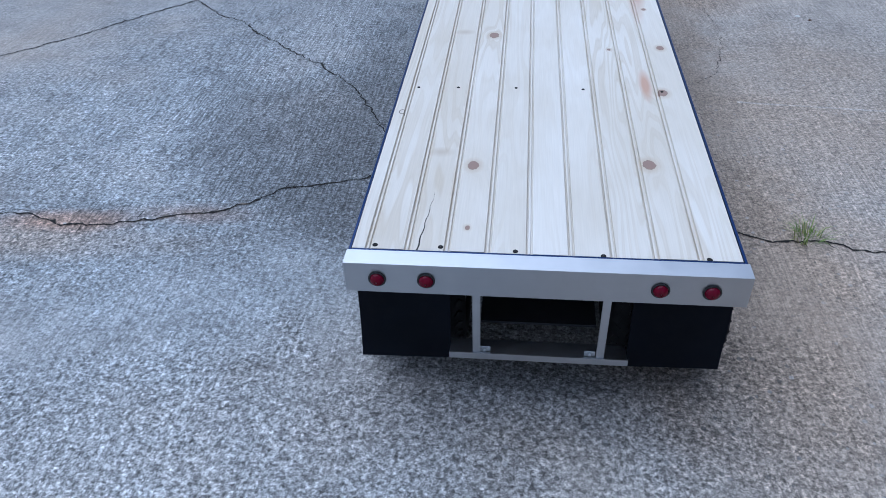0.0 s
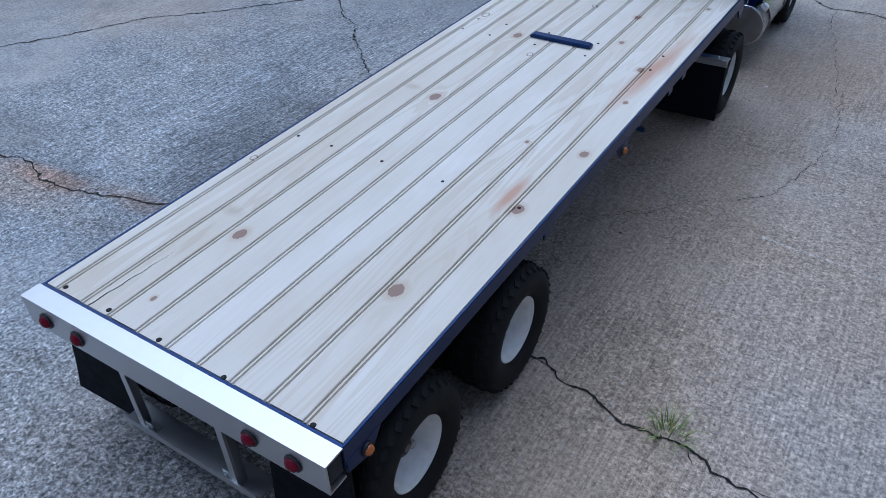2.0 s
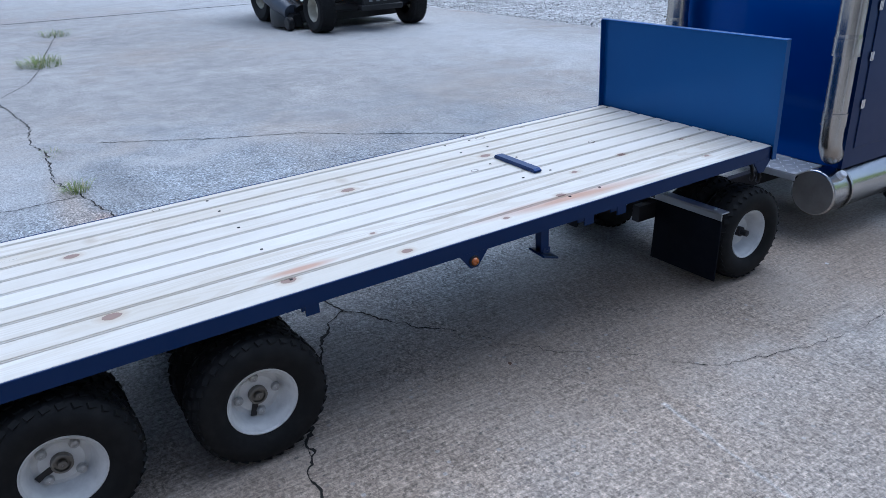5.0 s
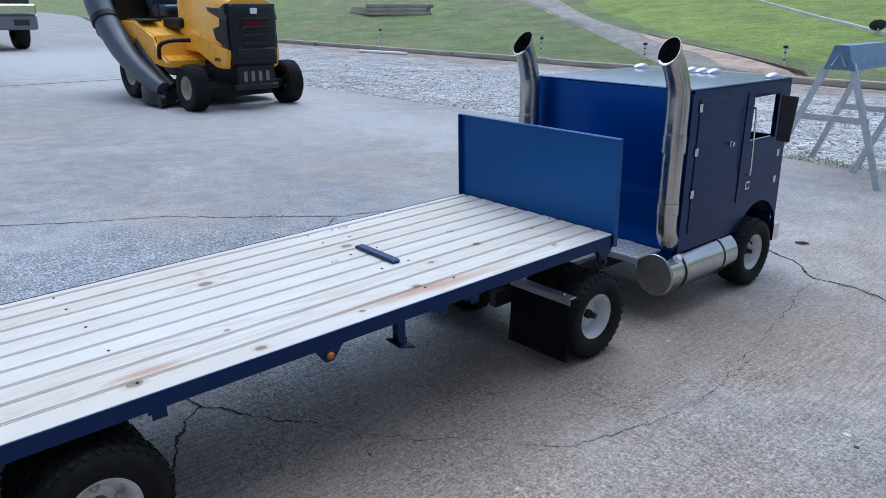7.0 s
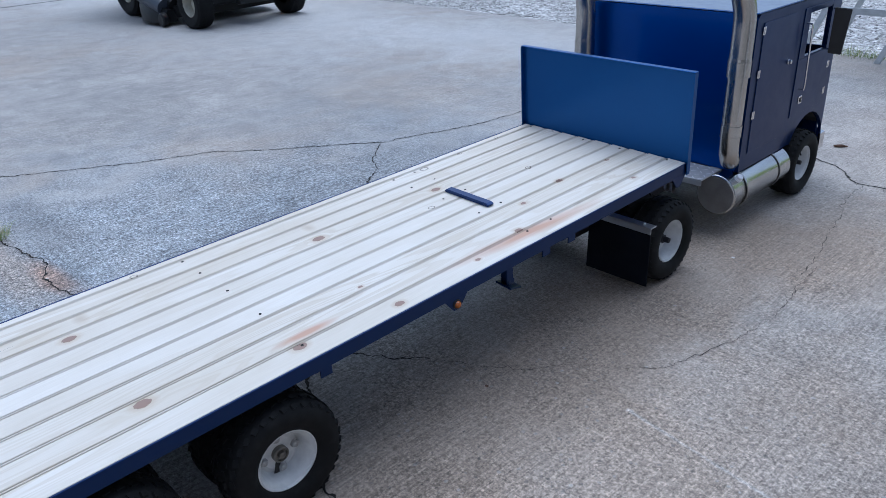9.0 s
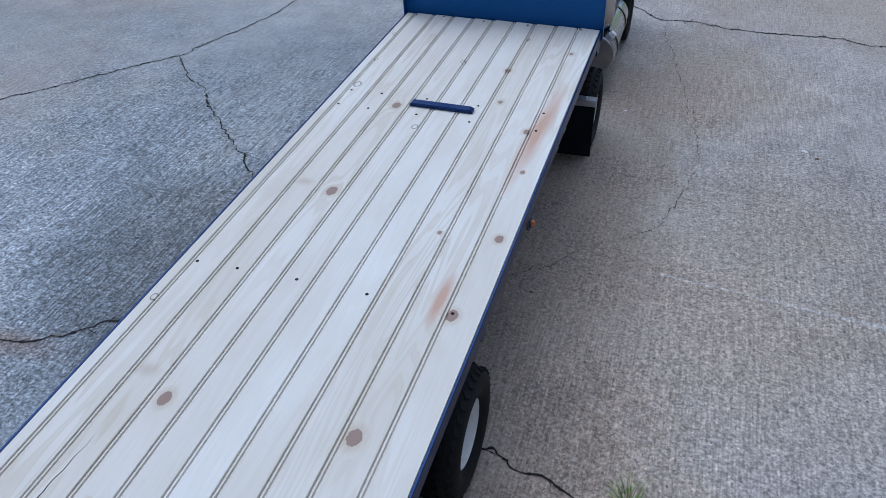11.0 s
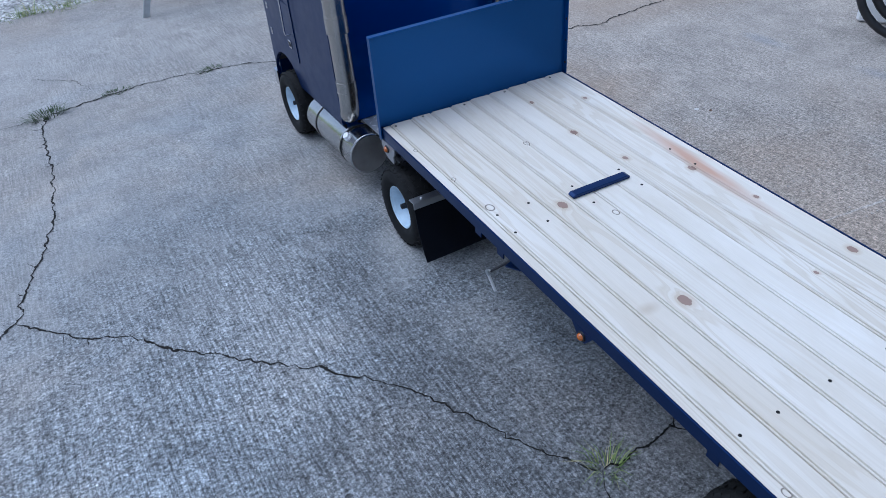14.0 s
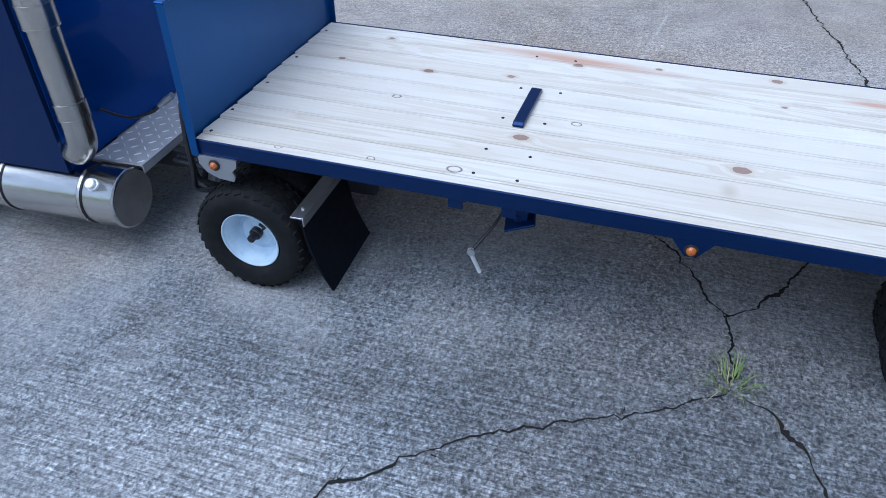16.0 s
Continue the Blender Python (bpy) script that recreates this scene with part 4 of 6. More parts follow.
for x in (-0.257, -0.180, 0.177, 0.253):
    l = mesh_part("tail_lamp", ME_LENS, None, trailer, "red domed tail lamp")
    l.location = (x, o - 0.0005, -0.0265)
    mesh_part("gasket", ME_GASKET, None, l)

# hanger frame below the bumper
zb = -0.198
for s in (-1, 1):
    part("hanger_post", boxes(((s * 0.102 - 0.0065, o + 0.004, zb), (s * 0.102 + 0.0065, o + 0.0075, -0.053)), ((s * 0.102 + s * 0.0035, o + 0.0075, zb), (s * 0.102 + s * 0.0065, o + 0.022, -0.053)), bevel=0.0004), M_ALU, trailer)
bm = bmesh.new()
prism(bm, [(o + 0.001, zb + 0.001), (o + 0.001, zb + 0.0145), (o + 0.004, zb + 0.0145), (o + 0.004, zb + 0.004), (o + 0.045, zb + 0.004), (o + 0.045, zb + 0.001)], "x", -0.148, 0.148)
part("hanger_bar", bm, M_ALU, trailer, "aluminium angle bar with a flat shelf")
for x in (-0.088, 0.085):
    part("hanger_bracket", boxes(((x - 0.009, o + 0.006, zb + 0.0045), (x + 0.009, o + 0.0085, zb + 0.026)), ((x - 0.009, o + 0.006, zb + 0.0042), (x + 0.009, o + 0.022, zb + 0.0068)), bevel=0.0005), M_GALV, trailer)
    for dz in (0.011, 0.020):
        bm = one(lathe, [(0.0, 0.0032), (-0.003, 0.0032), (-0.0045, 0.001)], 8, "y")
        bmesh.ops.translate(bm, vec=(x, o + 0.006, zb + dz), verts=bm.verts)
        part("bolt", bm, M_GALV, trailer)
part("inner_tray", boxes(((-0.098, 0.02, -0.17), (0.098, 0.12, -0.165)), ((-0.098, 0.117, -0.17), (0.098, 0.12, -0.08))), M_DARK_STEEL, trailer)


def flap(parent, x0, x1, y, ztop, zbot, bow, name="mudflap"):
    """A hanging rubber sheet, a little bowed."""
    bm = bmesh.new()
    n = 10
    rows = []
    for i in range(n + 1):
        t = i / n
        z = ztop + (zbot - ztop) * t
        yy = y + bow * t * t
        rows.append([(x0, yy, z), (x1, yy + 0.004 * t, z), (x1, yy + 0.004 * t + 0.0045, z), (x0, yy + 0.0045, z)])
    loft(bm, rows)
    return part(name, bm, M_FLAP, parent, "black rubber mud flap")


flap(trailer, -0.302, -0.148, 0.000, -0.040, -0.221, -0.022)
flap(trailer, 0.150, 0.305, 0.000, -0.040, -0.227, -0.012)

# axles and wheels
for y in (0.187, 0.508):
    c = in_bed(0, y, 0.1185)
    bm = one(tube, [(-0.27, c.y, c.z), (0.27, c.y, c.z)], 0.012, 10)
    part("axle", bm, M_DARK_STEEL, trailer)
    for s in (-1, 1):
        w_ = wheel(trailer, (0.275 if s > 0 else -0.262) + c.x, c.y, c.z + (0.0042 if s > 0 else 0.002), s, 150 * (y - 0.187), bulge=0.003)
        w_.scale = (1, 1.018, 1.018) if s > 0 else (1, 1, 1)
        wheel(trailer, s * 0.172 + c.x, c.y, c.z + 0.002, s, 20)
for s in (-1, 1):
    bm = bmesh.new()
    tube(bm, curve_points([(s * 0.115, 0.02, -0.10), (s * 0.115, 0.15, -0.13), (s * 0.115, 0.31, -0.105), (s * 0.115, 0.47, -0.13), (s * 0.115, 0.62, -0.10)]), 0.008, 6)
    part("leaf_spring", bm, M_DARK_STEEL, trailer)

# amber side lamps on gussets, stake pockets
ME_AMBER = small_mesh("side_lamp", one(lathe, [(0.0, 0.0088), (0.003, 0.0088), (0.007, 0.0072), (0.0095, 0.004), (0.010, 0.001)], 18, "x"), M_AMBER)
ME_BEZEL = small_mesh("bezel", one(lathe, [(0.0, 0.0118), (0.0028, 0.0112), (0.0036, 0.0088)], 18, "x"), M_DARK_STEEL)
for s in (-1, 1):
    for y in (0.036, 0.917, 1.795):
        xo = s * (HALF + 0.0052)
        bm = bmesh.new()
        if y < 0.1:
            prism(bm, [(y - 0.040, -0.029), (y + 0.034, -0.029), (y + 0.010, -0.060), (y - 0.008, -0.060), (y - 0.040, -0.052)], "x", xo - 0.004 * s, xo)
        else:
            if y > 1.5 and s < 0:
                xo -= 0.0045
                prism(bm, [(y - 0.050, -0.029), (y + 0.034, -0.029), (y + 0.034, -0.048), (y + 0.020, -0.066), (y - 0.004, -0.076), (y - 0.036, -0.078), (y - 0.041, -0.068), (y - 0.036, -0.056), (y - 0.047, -0.046)], "x", xo + 0.004, xo)
            else:
                prism(bm, [(y - 0.034, -0.029), (y + 0.034, -0.029), (y + 0.009, -0.061), (y - 0.009, -0.061)], "x", xo - 0.004 * s, xo)
        part("lamp_gusset", bm, M_ALU if y > 1.5 and s < 0 else M_BLUE, trailer)
        if y > 1.5 and s > 0:
            continue
        l = mesh_part("side_lamp", ME_AMBER, None, trailer, "small amber side marker lamp")
        l.matrix_basis = pose(xo, y, -0.047, 0, 0, 0 if s > 0 else 180)
        mesh_part("bezel", ME_BEZEL, None, l)
    for y in (0.577, 1.222, 1.318):
        bm = bmesh.new()
        x = s * 0.292
        prism(bm, [(x - 0.012, -0.0308), (x - 0.012, -0.052), (x - 0.009, -0.052), (x - 0.009, -0.035), (x + 0.009, -0.035), (x + 0.009, -0.052), (x + 0.012, -0.052), (x + 0.012, -0.0308)], "y", y - 0.013, y + 0.013)
        part("stake_pocket", bm, M_BLUE, trailer)

# landing gear: folded legs with tilted feet, and a crank
for s, y, zf in ((1, 1.126, -0.108), (-1, 1.205, -0.082)):
    x = s * 0.262
    part("landing_leg", boxes(((x - 0.010, y - 0.011, zf + 0.008), (x + 0.010, y + 0.011, -0.0310)), ((x - 0.013, y - 0.026, -0.042), (x + 0.013, y + 0.024, -0.0312)), bevel=0.001), M_BLUE, trailer)
    bm = bmesh.new()
    box(bm, (-0.022, -0.029, -0.0025), (0.022, 0.029, 0.0025), 0.001, pose(x, y + 0.004, zf, -22, 12 * s, 10))
    box(bm, (-0.010, -0.012, 0.0), (0.010, 0.012, 0.014), 0.001, pose(x, y + 0.002, zf + 0.002, -10, 0, 10))
    part("landing_foot", bm, M_BLUE, trailer)
p = in_bed(-0.283, 1.335, 0.182)
q = in_bed(-0.278, 1.322, 0.130)
part("crank_shaft", one(tube, [(-0.20, p.y - 0.055, -0.070), (-0.25, p.y - 0.03, p.z + 0.035), (p.x, p.y, p.z)], 0.003, 8), M_DARK_STEEL, trailer)
arm = part("crank_handle", one(tube, [(p.x, p.y + 0.003, p.z + 0.004), (p.x - 0.004, p.y, p.z - 0.006), (q.x, q.y, q.z)], [0.0060, 0.0042, 0.0040], 8), M_BRIGHT, trailer, "bright steel crank handle")
part("crank_clip", one(lathe, [(p.x - 0.008, 0.001), (p.x - 0.008, 0.008), (p.x - 0.004, 0.008), (p.x - 0.004, 0.001)], 8), M_GALV, trailer).location = (0, p.y, p.z)

# blue strap plate lying across the boards
bm = bmesh.new()
prism(bm, [(-0.0825, 0.0008), (-0.084, 0.005), (-0.078, 0.0105), (0.074, 0.0105), (0.083, 0.006), (0.081, 0.0008)], "y", -0.0110, 0.0110)
bmesh.ops.bevel(bm, geom=bm.edges[:], offset=0.0012, segments=1, affect="EDGES")
bmesh.ops.transform(bm, matrix=pose(0.0, 1.262, 0, 0, 0, -0.4), verts=bm.verts)
part("cover_plate", bm, M_BLUE, trailer, "blue painted steel plate across the deck boards")

# headboard: a shallow steel pan
bm = bmesh.new()
HB, HT, HY = 0.3135, 0.2585, LEN + 0.003
prism(bm, [(-HB, HY - 0.010), (-HB, HY + 0.006), (HB, HY + 0.006), (HB, HY - 0.010), (HB - 0.003, HY - 0.010), (HB - 0.003, HY + 0.003), (-HB + 0.003, HY + 0.003), (-HB + 0.003, HY - 0.010)], "z", -0.033, HT)
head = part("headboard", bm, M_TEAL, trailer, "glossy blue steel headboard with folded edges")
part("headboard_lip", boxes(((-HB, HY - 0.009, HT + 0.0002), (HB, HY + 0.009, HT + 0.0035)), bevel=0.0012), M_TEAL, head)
bm = bmesh.new()
lathe(bm, [(0.0, 0.0036), (0.0015, 0.0034), (0.0026, 0.001)], 8, "x")
ME_RIVET = small_mesh("rivet", bm, M_DARK_STEEL)
for z in (0.03, 0.10, 0.165, 0.23):
    r_ = mesh_part("rivet", ME_RIVET, None, head)
    r_.matrix_basis = pose(HB - 0.003, HY - 0.005, z, 0, 0, 180)

# ---- cab-over truck ----
TRUCK = pose(0.011, 0.0, 0.0) @ Matrix.Translation((0, 2.2, 0)) @ Matrix.Rotation(radians(0.5), 4, "Z") @ Matrix.Translation((0, -2.2, 0))
truck = thing("cab_over_truck", TRUCK, "small glossy blue home-built cab-over truck with twin exhaust stacks", "truck")
CW, Y0, Y1, Z0, Z1 = 0.2985, 2.222, 2.850, 0.209, 0.700
WY, WZ, WR = 2.730, 0.105, 0.152          # front wheel arch
WIN = (2.600, 2.768, 0.514, 0.655)        # side window: rear, front, sill, head


def side_panel(s):
    """A cab side with its wheel arch cut out and an open window."""
    bm = bmesh.new()
    arch = []
    for i in range(15):
        a = math.pi - math.pi * i / 14
        arch.append((WY + WR * math.cos(a), max(0.125, WZ + 0.035 + WR * math.sin(a))))
    low = [(Y0, Z0), (WY - WR, Z0)] + [p for p in arch if p[0] > WY - WR + 0.001 and p[1] > Z0 - 0.02 or p[0] > WY]
    out = low + [(Y1 + 0.015, 0.125), (Y1 + 0.015, 0.30), (Y1, Z1), (Y0 + 0.012, Z1), (Y0, Z1 - 0.012)]
    y0, y1, z0, z1 = WIN
    hole = [(y0, z0), (y0, z1), (y1, z1), (y1, z0)]
    rows = []
    for x in (s * CW, s * (CW - 0.012)):
        vo = [bm.verts.new((x, u, v)) for u, v in out]
        vh = [bm.verts.new((x, u, v)) for u, v in hole]
        eo = [bm.edges.new((vo[i], vo[(i + 1) % len(vo)])) for i in range(len(vo))]
        eh = [bm.edges.new((vh[i], vh[(i + 1) % 4])) for i in range(4)]
        bmesh.ops.triangle_fill(bm, use_beauty=True, use_dissolve=False, edges=eo + eh)
        rows.append((vo, vh))
    for a, b in zip(rows[0], rows[1]):
        for i in range(len(a)):
            bm.faces.new((a[i], a[(i + 1) % len(a)], b[(i + 1) % len(b)], b[i]))
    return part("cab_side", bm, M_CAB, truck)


def u_hinge(y, z, s, parent):
    x = s * (CW + 0.003)
    bm = boxes(((x - 0.0015, y - 0.0085, z - 0.012), (x + 0.0015, y - 0.0015, z + 0.012)), ((x - 0.0015, y + 0.0015, z - 0.012), (x + 0.0015, y + 0.0085, z + 0.012)), bevel=0.0005)
    tube(bm, [(x + s * 0.0012, y, z - 0.0125), (x + s * 0.0012, y, z + 0.0125)], 0.0022, 8)
    return part("hinge", bm, M_CHROME, parent, "small chrome hinge")


for s in (-1, 1):
    side = side_panel(s)
    # sleeper door and cab door stand 3 mm proud
    x0, x1 = sorted((s * (CW + 0.0002), s * (CW + 0.0028)))
    if s > 0:
        d = part("sleeper_door", boxes(((x0, 2.264, 0.262), (x1, 2.482, 0.672)), bevel=0.0012), M_CAB, truck)
        for z in (0.649, 0.518, 0.389):
            u_hinge(2.266, z, s, d)
        bm = bmesh.new()
        lathe(bm, [(0.0, 0.009), (0.004, 0.009), (0.006, 0.007), (0.012, 0.007), (0.0135, 0.004), (0.0135, 0.001)], 14)
        bmesh.ops.transform(bm, matrix=pose(s * (CW + 0.003), 2.467, 0.521, 0, 0, 0 if s > 0 else 180), verts=bm.verts)
        part("lock", bm, M_CHROME, d)
    c0, c1, c2, c3 = WIN
    frame_specs = [((x0, 2.552, 0.312), (x1, 2.820, c2 - 0.004)), ((x0, 2.552, c2 - 0.0035), (x1, c0 - 0.003, 0.674)), ((x0, c1 + 0.003, c2 - 0.0035), (x1, 2.820, 0.674)), ((x0, c0 - 0.0025, c3 + 0.003), (x1, c1 + 0.0025, 0.674))]
    d2 = part("cab_door", boxes(*frame_specs, bevel=0.0006), M_CAB, truck, "blue cab door with an open window")
    for z in (0.451, 0.357):
        u_hinge(2.812, z, s, d2)
    x = s * (CW + 0.003)
    part("grab_handle", one(tube, [(x, 2.572, 0.627), (x + s * 0.018, 2.572, 0.625), (x + s * 0.020, 2.573, 0.612), (x + s * 0.020, 2.586, 0.420), (x + s * 0.018, 2.587, 0.407), (x, 2.587, 0.405)], 0.0032, 8), M_CHROME, d2)
    l = part("latch", boxes(((min(x, x + s * 0.003), 2.600, 0.350), (max(x, x + s * 0.003), 2.626, 0.378)), bevel=0.001), M_CHROME, d2, "recessed chrome paddle latch")
    part("latch_cup", boxes(((min(x + s * 0.0032, x + s * 0.004), 2.606, 0.356), (max(x + s * 0.0032, x + s * 0.004), 2.620, 0.372))), M_DARK_STEEL, l)
    # mirror on two chrome arms
    mm = pose(s * 0.344, 2.752, 0.577, 0, 0, 14 * s)
    bm = bmesh.new()
    prism(bm, [(-0.026, 0.078), (0.027, 0.074), (0.016, -0.078), (-0.026, -0.074)], "y", -0.006, 0.007)
    bmesh.ops.bevel(bm, geom=bm.edges[:], offset=0.002, segments=2, affect="EDGES")
    if s < 0:
        bmesh.ops.scale(bm, vec=(-1, 1, 1), verts=bm.verts)
    bmesh.ops.transform(bm, matrix=mm, verts=bm.verts)
    mir = part("side_mirror", bm, M_BLACK, truck, "tall black door mirror")
    for z in (0.509, 0.645):
        part("mirror_arm", one(tube, [(s * CW, 2.782, z), (s * 0.314, 2.777, z), (s * 0.330, 2.755, z)], 0.003, 8), M_CHROME, mir)

part("cab_back", boxes(((-CW + 0.0125, Y0, Z0), (CW - 0.0125, Y0 + 0.012, Z1 - 0.0005)), bevel=0.001), M_BACK_LIT, truck)
front_z = lambda z: Y1 + 0.0145 * min(1, (Z1 - z) / (Z1 - 0.30))
for name, za, zb, xa, xb in (("cab_front", 0.125, 0.505, -CW + 0.0125, CW - 0.0125), ("windscreen_header", 0.657, Z1 - 0.0005, -CW + 0.0125, CW - 0.0125), ("windscreen_post", 0.5055, 0.6565, -CW + 0.0125, -CW + 0.03),
                             ("windscreen_post", 0.5055, 0.6565, CW - 0.03, CW - 0.0125), ("windscreen_post", 0.5055, 0.6565, -0.012, 0.012)):
    bm = bmesh.new()
    prism(bm, [(front_z(za), za), (front_z(zb), zb), (front_z(zb) - 0.012, zb), (front_z(za) - 0.012, za)], "x", xa, xb)
    part(name, bm, M_CAB, truck)
part("cab_roof", boxes(((-CW - 0.001, Y0 - 0.001, Z1 + 0.0002), (CW + 0.001, Y1 + 0.002, Z1 + 0.006)), bevel=0.0028), M_ROOF, truck, "glossy blue flat roof")
part("cab_floor", boxes(((-CW + 0.014, Y0 + 0.014, Z0 + 0.002), (CW - 0.014, 2.575, Z0 + 0.010))), M_INNER, truck)
part("cab_bulkhead", boxes(((-CW + 0.014, 2.548, Z0 + 0.012), (CW - 0.014, 2.556, 0.49))), M_INNER, truck)
bm = bmesh.new()
tube(bm, curve_points([(-0.02, 2.70, 0.697), (-0.02, 2.705, 0.62), (0.0, 2.71, 0.572), (0.03, 2.715, 0.562), (0.05, 2.72, 0.62), (0.05, 2.72, 0.697)]), 0.0018, 6)
part("wire", bm, M_BLACK, truck)
# chrome bumper and wheel-arch liners
bm = bmesh.new()
prism(bm, [(-CW - 0.004, 2.865), (-CW - 0.004, 2.905), (-0.27, 2.925), (0.27, 2.925), (CW + 0.004, 2.905), (CW + 0.004, 2.865), (CW - 0.006, 2.865), (0.26, 2.912), (-0.26, 2.912), (-CW + 0.006, 2.865)], "z", 0.120, 0.180)
part("front_bumper", bm, M_CHROME, truck, "chrome front bumper")
for s in (-1, 1):
    bm = bmesh.new()
    ring = []
    for i in range(13):
        a = math.pi * i / 12
        ring.append((WY + (WR - 0.002) * math.cos(a), WZ + 0.035 + (WR - 0.002) * math.sin(a)))
    a = [bm.verts.new((s * (CW - 0.013), u, v)) for u, v in ring]
    b = [bm.verts.new((s * 0.19, u, v)) for u, v in ring]
    for i in range(12):
        bm.faces.new((a[i], a[i + 1], b[i + 1], b[i]))
    bm.faces.new(b)
    part("wheel_arch", bm, M_INNER, truck)

# marker lamps on the roof
bm = bmesh.new()
rings = []
for t, h, w in ((0, 0.003, 0.006), (0.006, 0.010, 0.015), (0.020, 0.0135, 0.020), (0.042, 0.011, 0.016), (0.058, 0.003, 0.006)):
    rings.append([(w * math.cos(a), -0.028 + t, max(0.0, h * math.sin(a))) for a in (math.pi * k / 8 for k in range(9))])
loft(bm, rings)
ME_ROOF_LAMP = small_mesh("roof_lamp", bm, M_ALU)
for x in (-0.262, -0.045, 0.0, 0.045, 0.262):
    l = mesh_part("roof_lamp", ME_ROOF_LAMP, None, truck, "chrome teardrop marker lamp")
    l.matrix_basis = pose(x, 2.780, Z1 + 0.006, 0, 0, 180) @ Matrix.Diagonal((1.15, 1.35, 1.25, 1))

# exhaust stacks
for s in (-1, 1):
    x, y = s * 0.283, 2.168
    bm = bmesh.new()
    low = curve_points([(x - 0.012 * s, y + 0.042, 0.250), (x - 0.004 * s, y + 0.024, 0.258), (x, y + 0.004, 0.285), (x, y, 0.330)], 4)
    tube(bm, low + [Vector((x, y, 0.36))], 0.0300, 24)
    pipe = part("exhaust_pipe", bm, M_STEEL, truck, "polished steel exhaust stack with a swept-back tip", True)
    for zb_, rb in ((0.3435, 0.0328), (0.3765, 0.0328), (0.5305, 0.0355), (0.5735, 0.0355)):
        bm = one(lathe, [(zb_ - 0.002, rb - 0.003), (zb_ - 0.0015, rb), (zb_ + 0.0015, rb), (zb_ + 0.002, rb - 0.003)], 24, "z")
        bmesh.ops.translate(bm, vec=(x, y, 0), verts=bm.verts)
        part("clamp_band", bm, M_STEEL, pipe, "", True)
    part("lower_sleeve", one(tube, [(x, y, 0.345), (x, y, 0.375)], 0.0318, 24), M_STEEL, pipe, "", True)
    part("middle_pipe", one(tube, [(x, y, 0.372), (x, y, 0.535)], 0.0300, 24), M_STEEL, pipe, "", True)
    part("upper_sleeve", one(tube, [(x, y, 0.532), (x, y, 0.572), (x, y, 0.585)], [0.0345, 0.0345, 0.0330], 24), M_STEEL, pipe, "", True)
    bm = bmesh.new()
    path = curve_points([(x, y, 0.580), (x, y, 0.672), (x, y - 0.008, 0.722), (x - 0.005 * s, y - 0.030, 0.776), (x - 0.010 * s, y - 0.056, 0.816)], 5)
    outer = tube(bm, path, 0.0328, 24, False)
    # slanted open mouth: the rear lip is cut lower
    for ring in outer:
        for v in ring:
            cut = path[-1].z + (v.co.y - (y - 0.056)) * 1.40
            v.co.z = cut if ring is outer[-1] else min(v.co.z, cut - 0.001)
    inner = [bm.verts.new(v.co + (path[-1] - v.co) * 0.05) for v in outer[-1]]
    # shallow cup, painted near black in place of the deep pipe's shade
    bore = bmesh.new()
    back = (path[-4] - path[-1]).normalized()
    rows = [[bore.verts.new(v.co.lerp(path[-1], k) + back * d) for v in inner] for k, d in ((0.0, 0.0), (0.25, 0.010), (0.55, 0.024))]
    for i in range(24):
        bm.faces.new((outer[-1][i], outer[-1][(i + 1) % 24], inner[(i + 1) % 24], inner[i]))
        for p, q in zip(rows, rows[1:]):
            bore.faces.new((p[i], p[(i + 1) % 24], q[(i + 1) % 24], q[i]))
    bore.faces.new(rows[-1])
    part("stack_tip", bm, M_STEEL, pipe, "", True)
    part("stack_bore", bore, M_BORE, pipe, "shallow stack bore painted black for the dark inside")

# fuel tanks
for s in (-1, 1):
    R, x, z = 0.066, s * 0.266, 0.145
    ye, yf = (2.152, 2.555) if s > 0 else (2.106, 2.485)
    bm = one(lathe, [(ye, 0.001), (ye, R - 0.003), (ye + 0.002, R), (ye + 0.004, R + 0.0012), (ye + 0.007, R), (yf - 0.004, R), (yf, R - 0.004), (yf, 0.001)], 40, "y")
    bmesh.ops.translate(bm, vec=(x, 0, z), verts=bm.verts)
    tank = part("fuel_tank", bm, M_TANK, truck, "polished steel cylinder fuel tank with straps", True)
    bm = one(lathe, [(ye - 0.0008, 0.001), (ye - 0.0008, R - 0.004)], 40, "y")
    bmesh.ops.translate(bm, vec=(x, 0, z), verts=bm.verts)
    part("end_cap", bm, M_BRUSHED, tank)
    for y in (ye + 0.085, yf - 0.085):
        for nm, wide, out, mat, lab in (("strap_pad", 0.0062, 0.0014, M_BLACK, "black rubber pad under a strap"), ("tank_strap", 0.0036, 0.0030, M_STEEL, "bright steel strap")):
            bm = one(lathe, [(y - wide, R), (y - wide, R + out), (y + wide, R + out), (y + wide, R)], 40, "y")
            bmesh.ops.translate(bm, vec=(x, 0, z), verts=bm.verts)
            part(nm, bm, mat, tank, lab, True)
    bm = one(lathe, [(0.0, 0.0135), (0.006, 0.0135), (0.007, 0.0115), (0.014, 0.0115), (0.016, 0.0095), (0.016, 0.001)], 18, "z")
    bmesh.ops.transform(bm, matrix=Matrix.Translation((x, ye + 0.052, z)) @ Matrix.Rotation(radians(40 * s), 4, "Y") @ Matrix.Translation((0, 0, R - 0.001)), verts=bm.verts)
    part("filler_cap", bm, M_BRIGHT, tank, "zinc-plated filler cap", True)

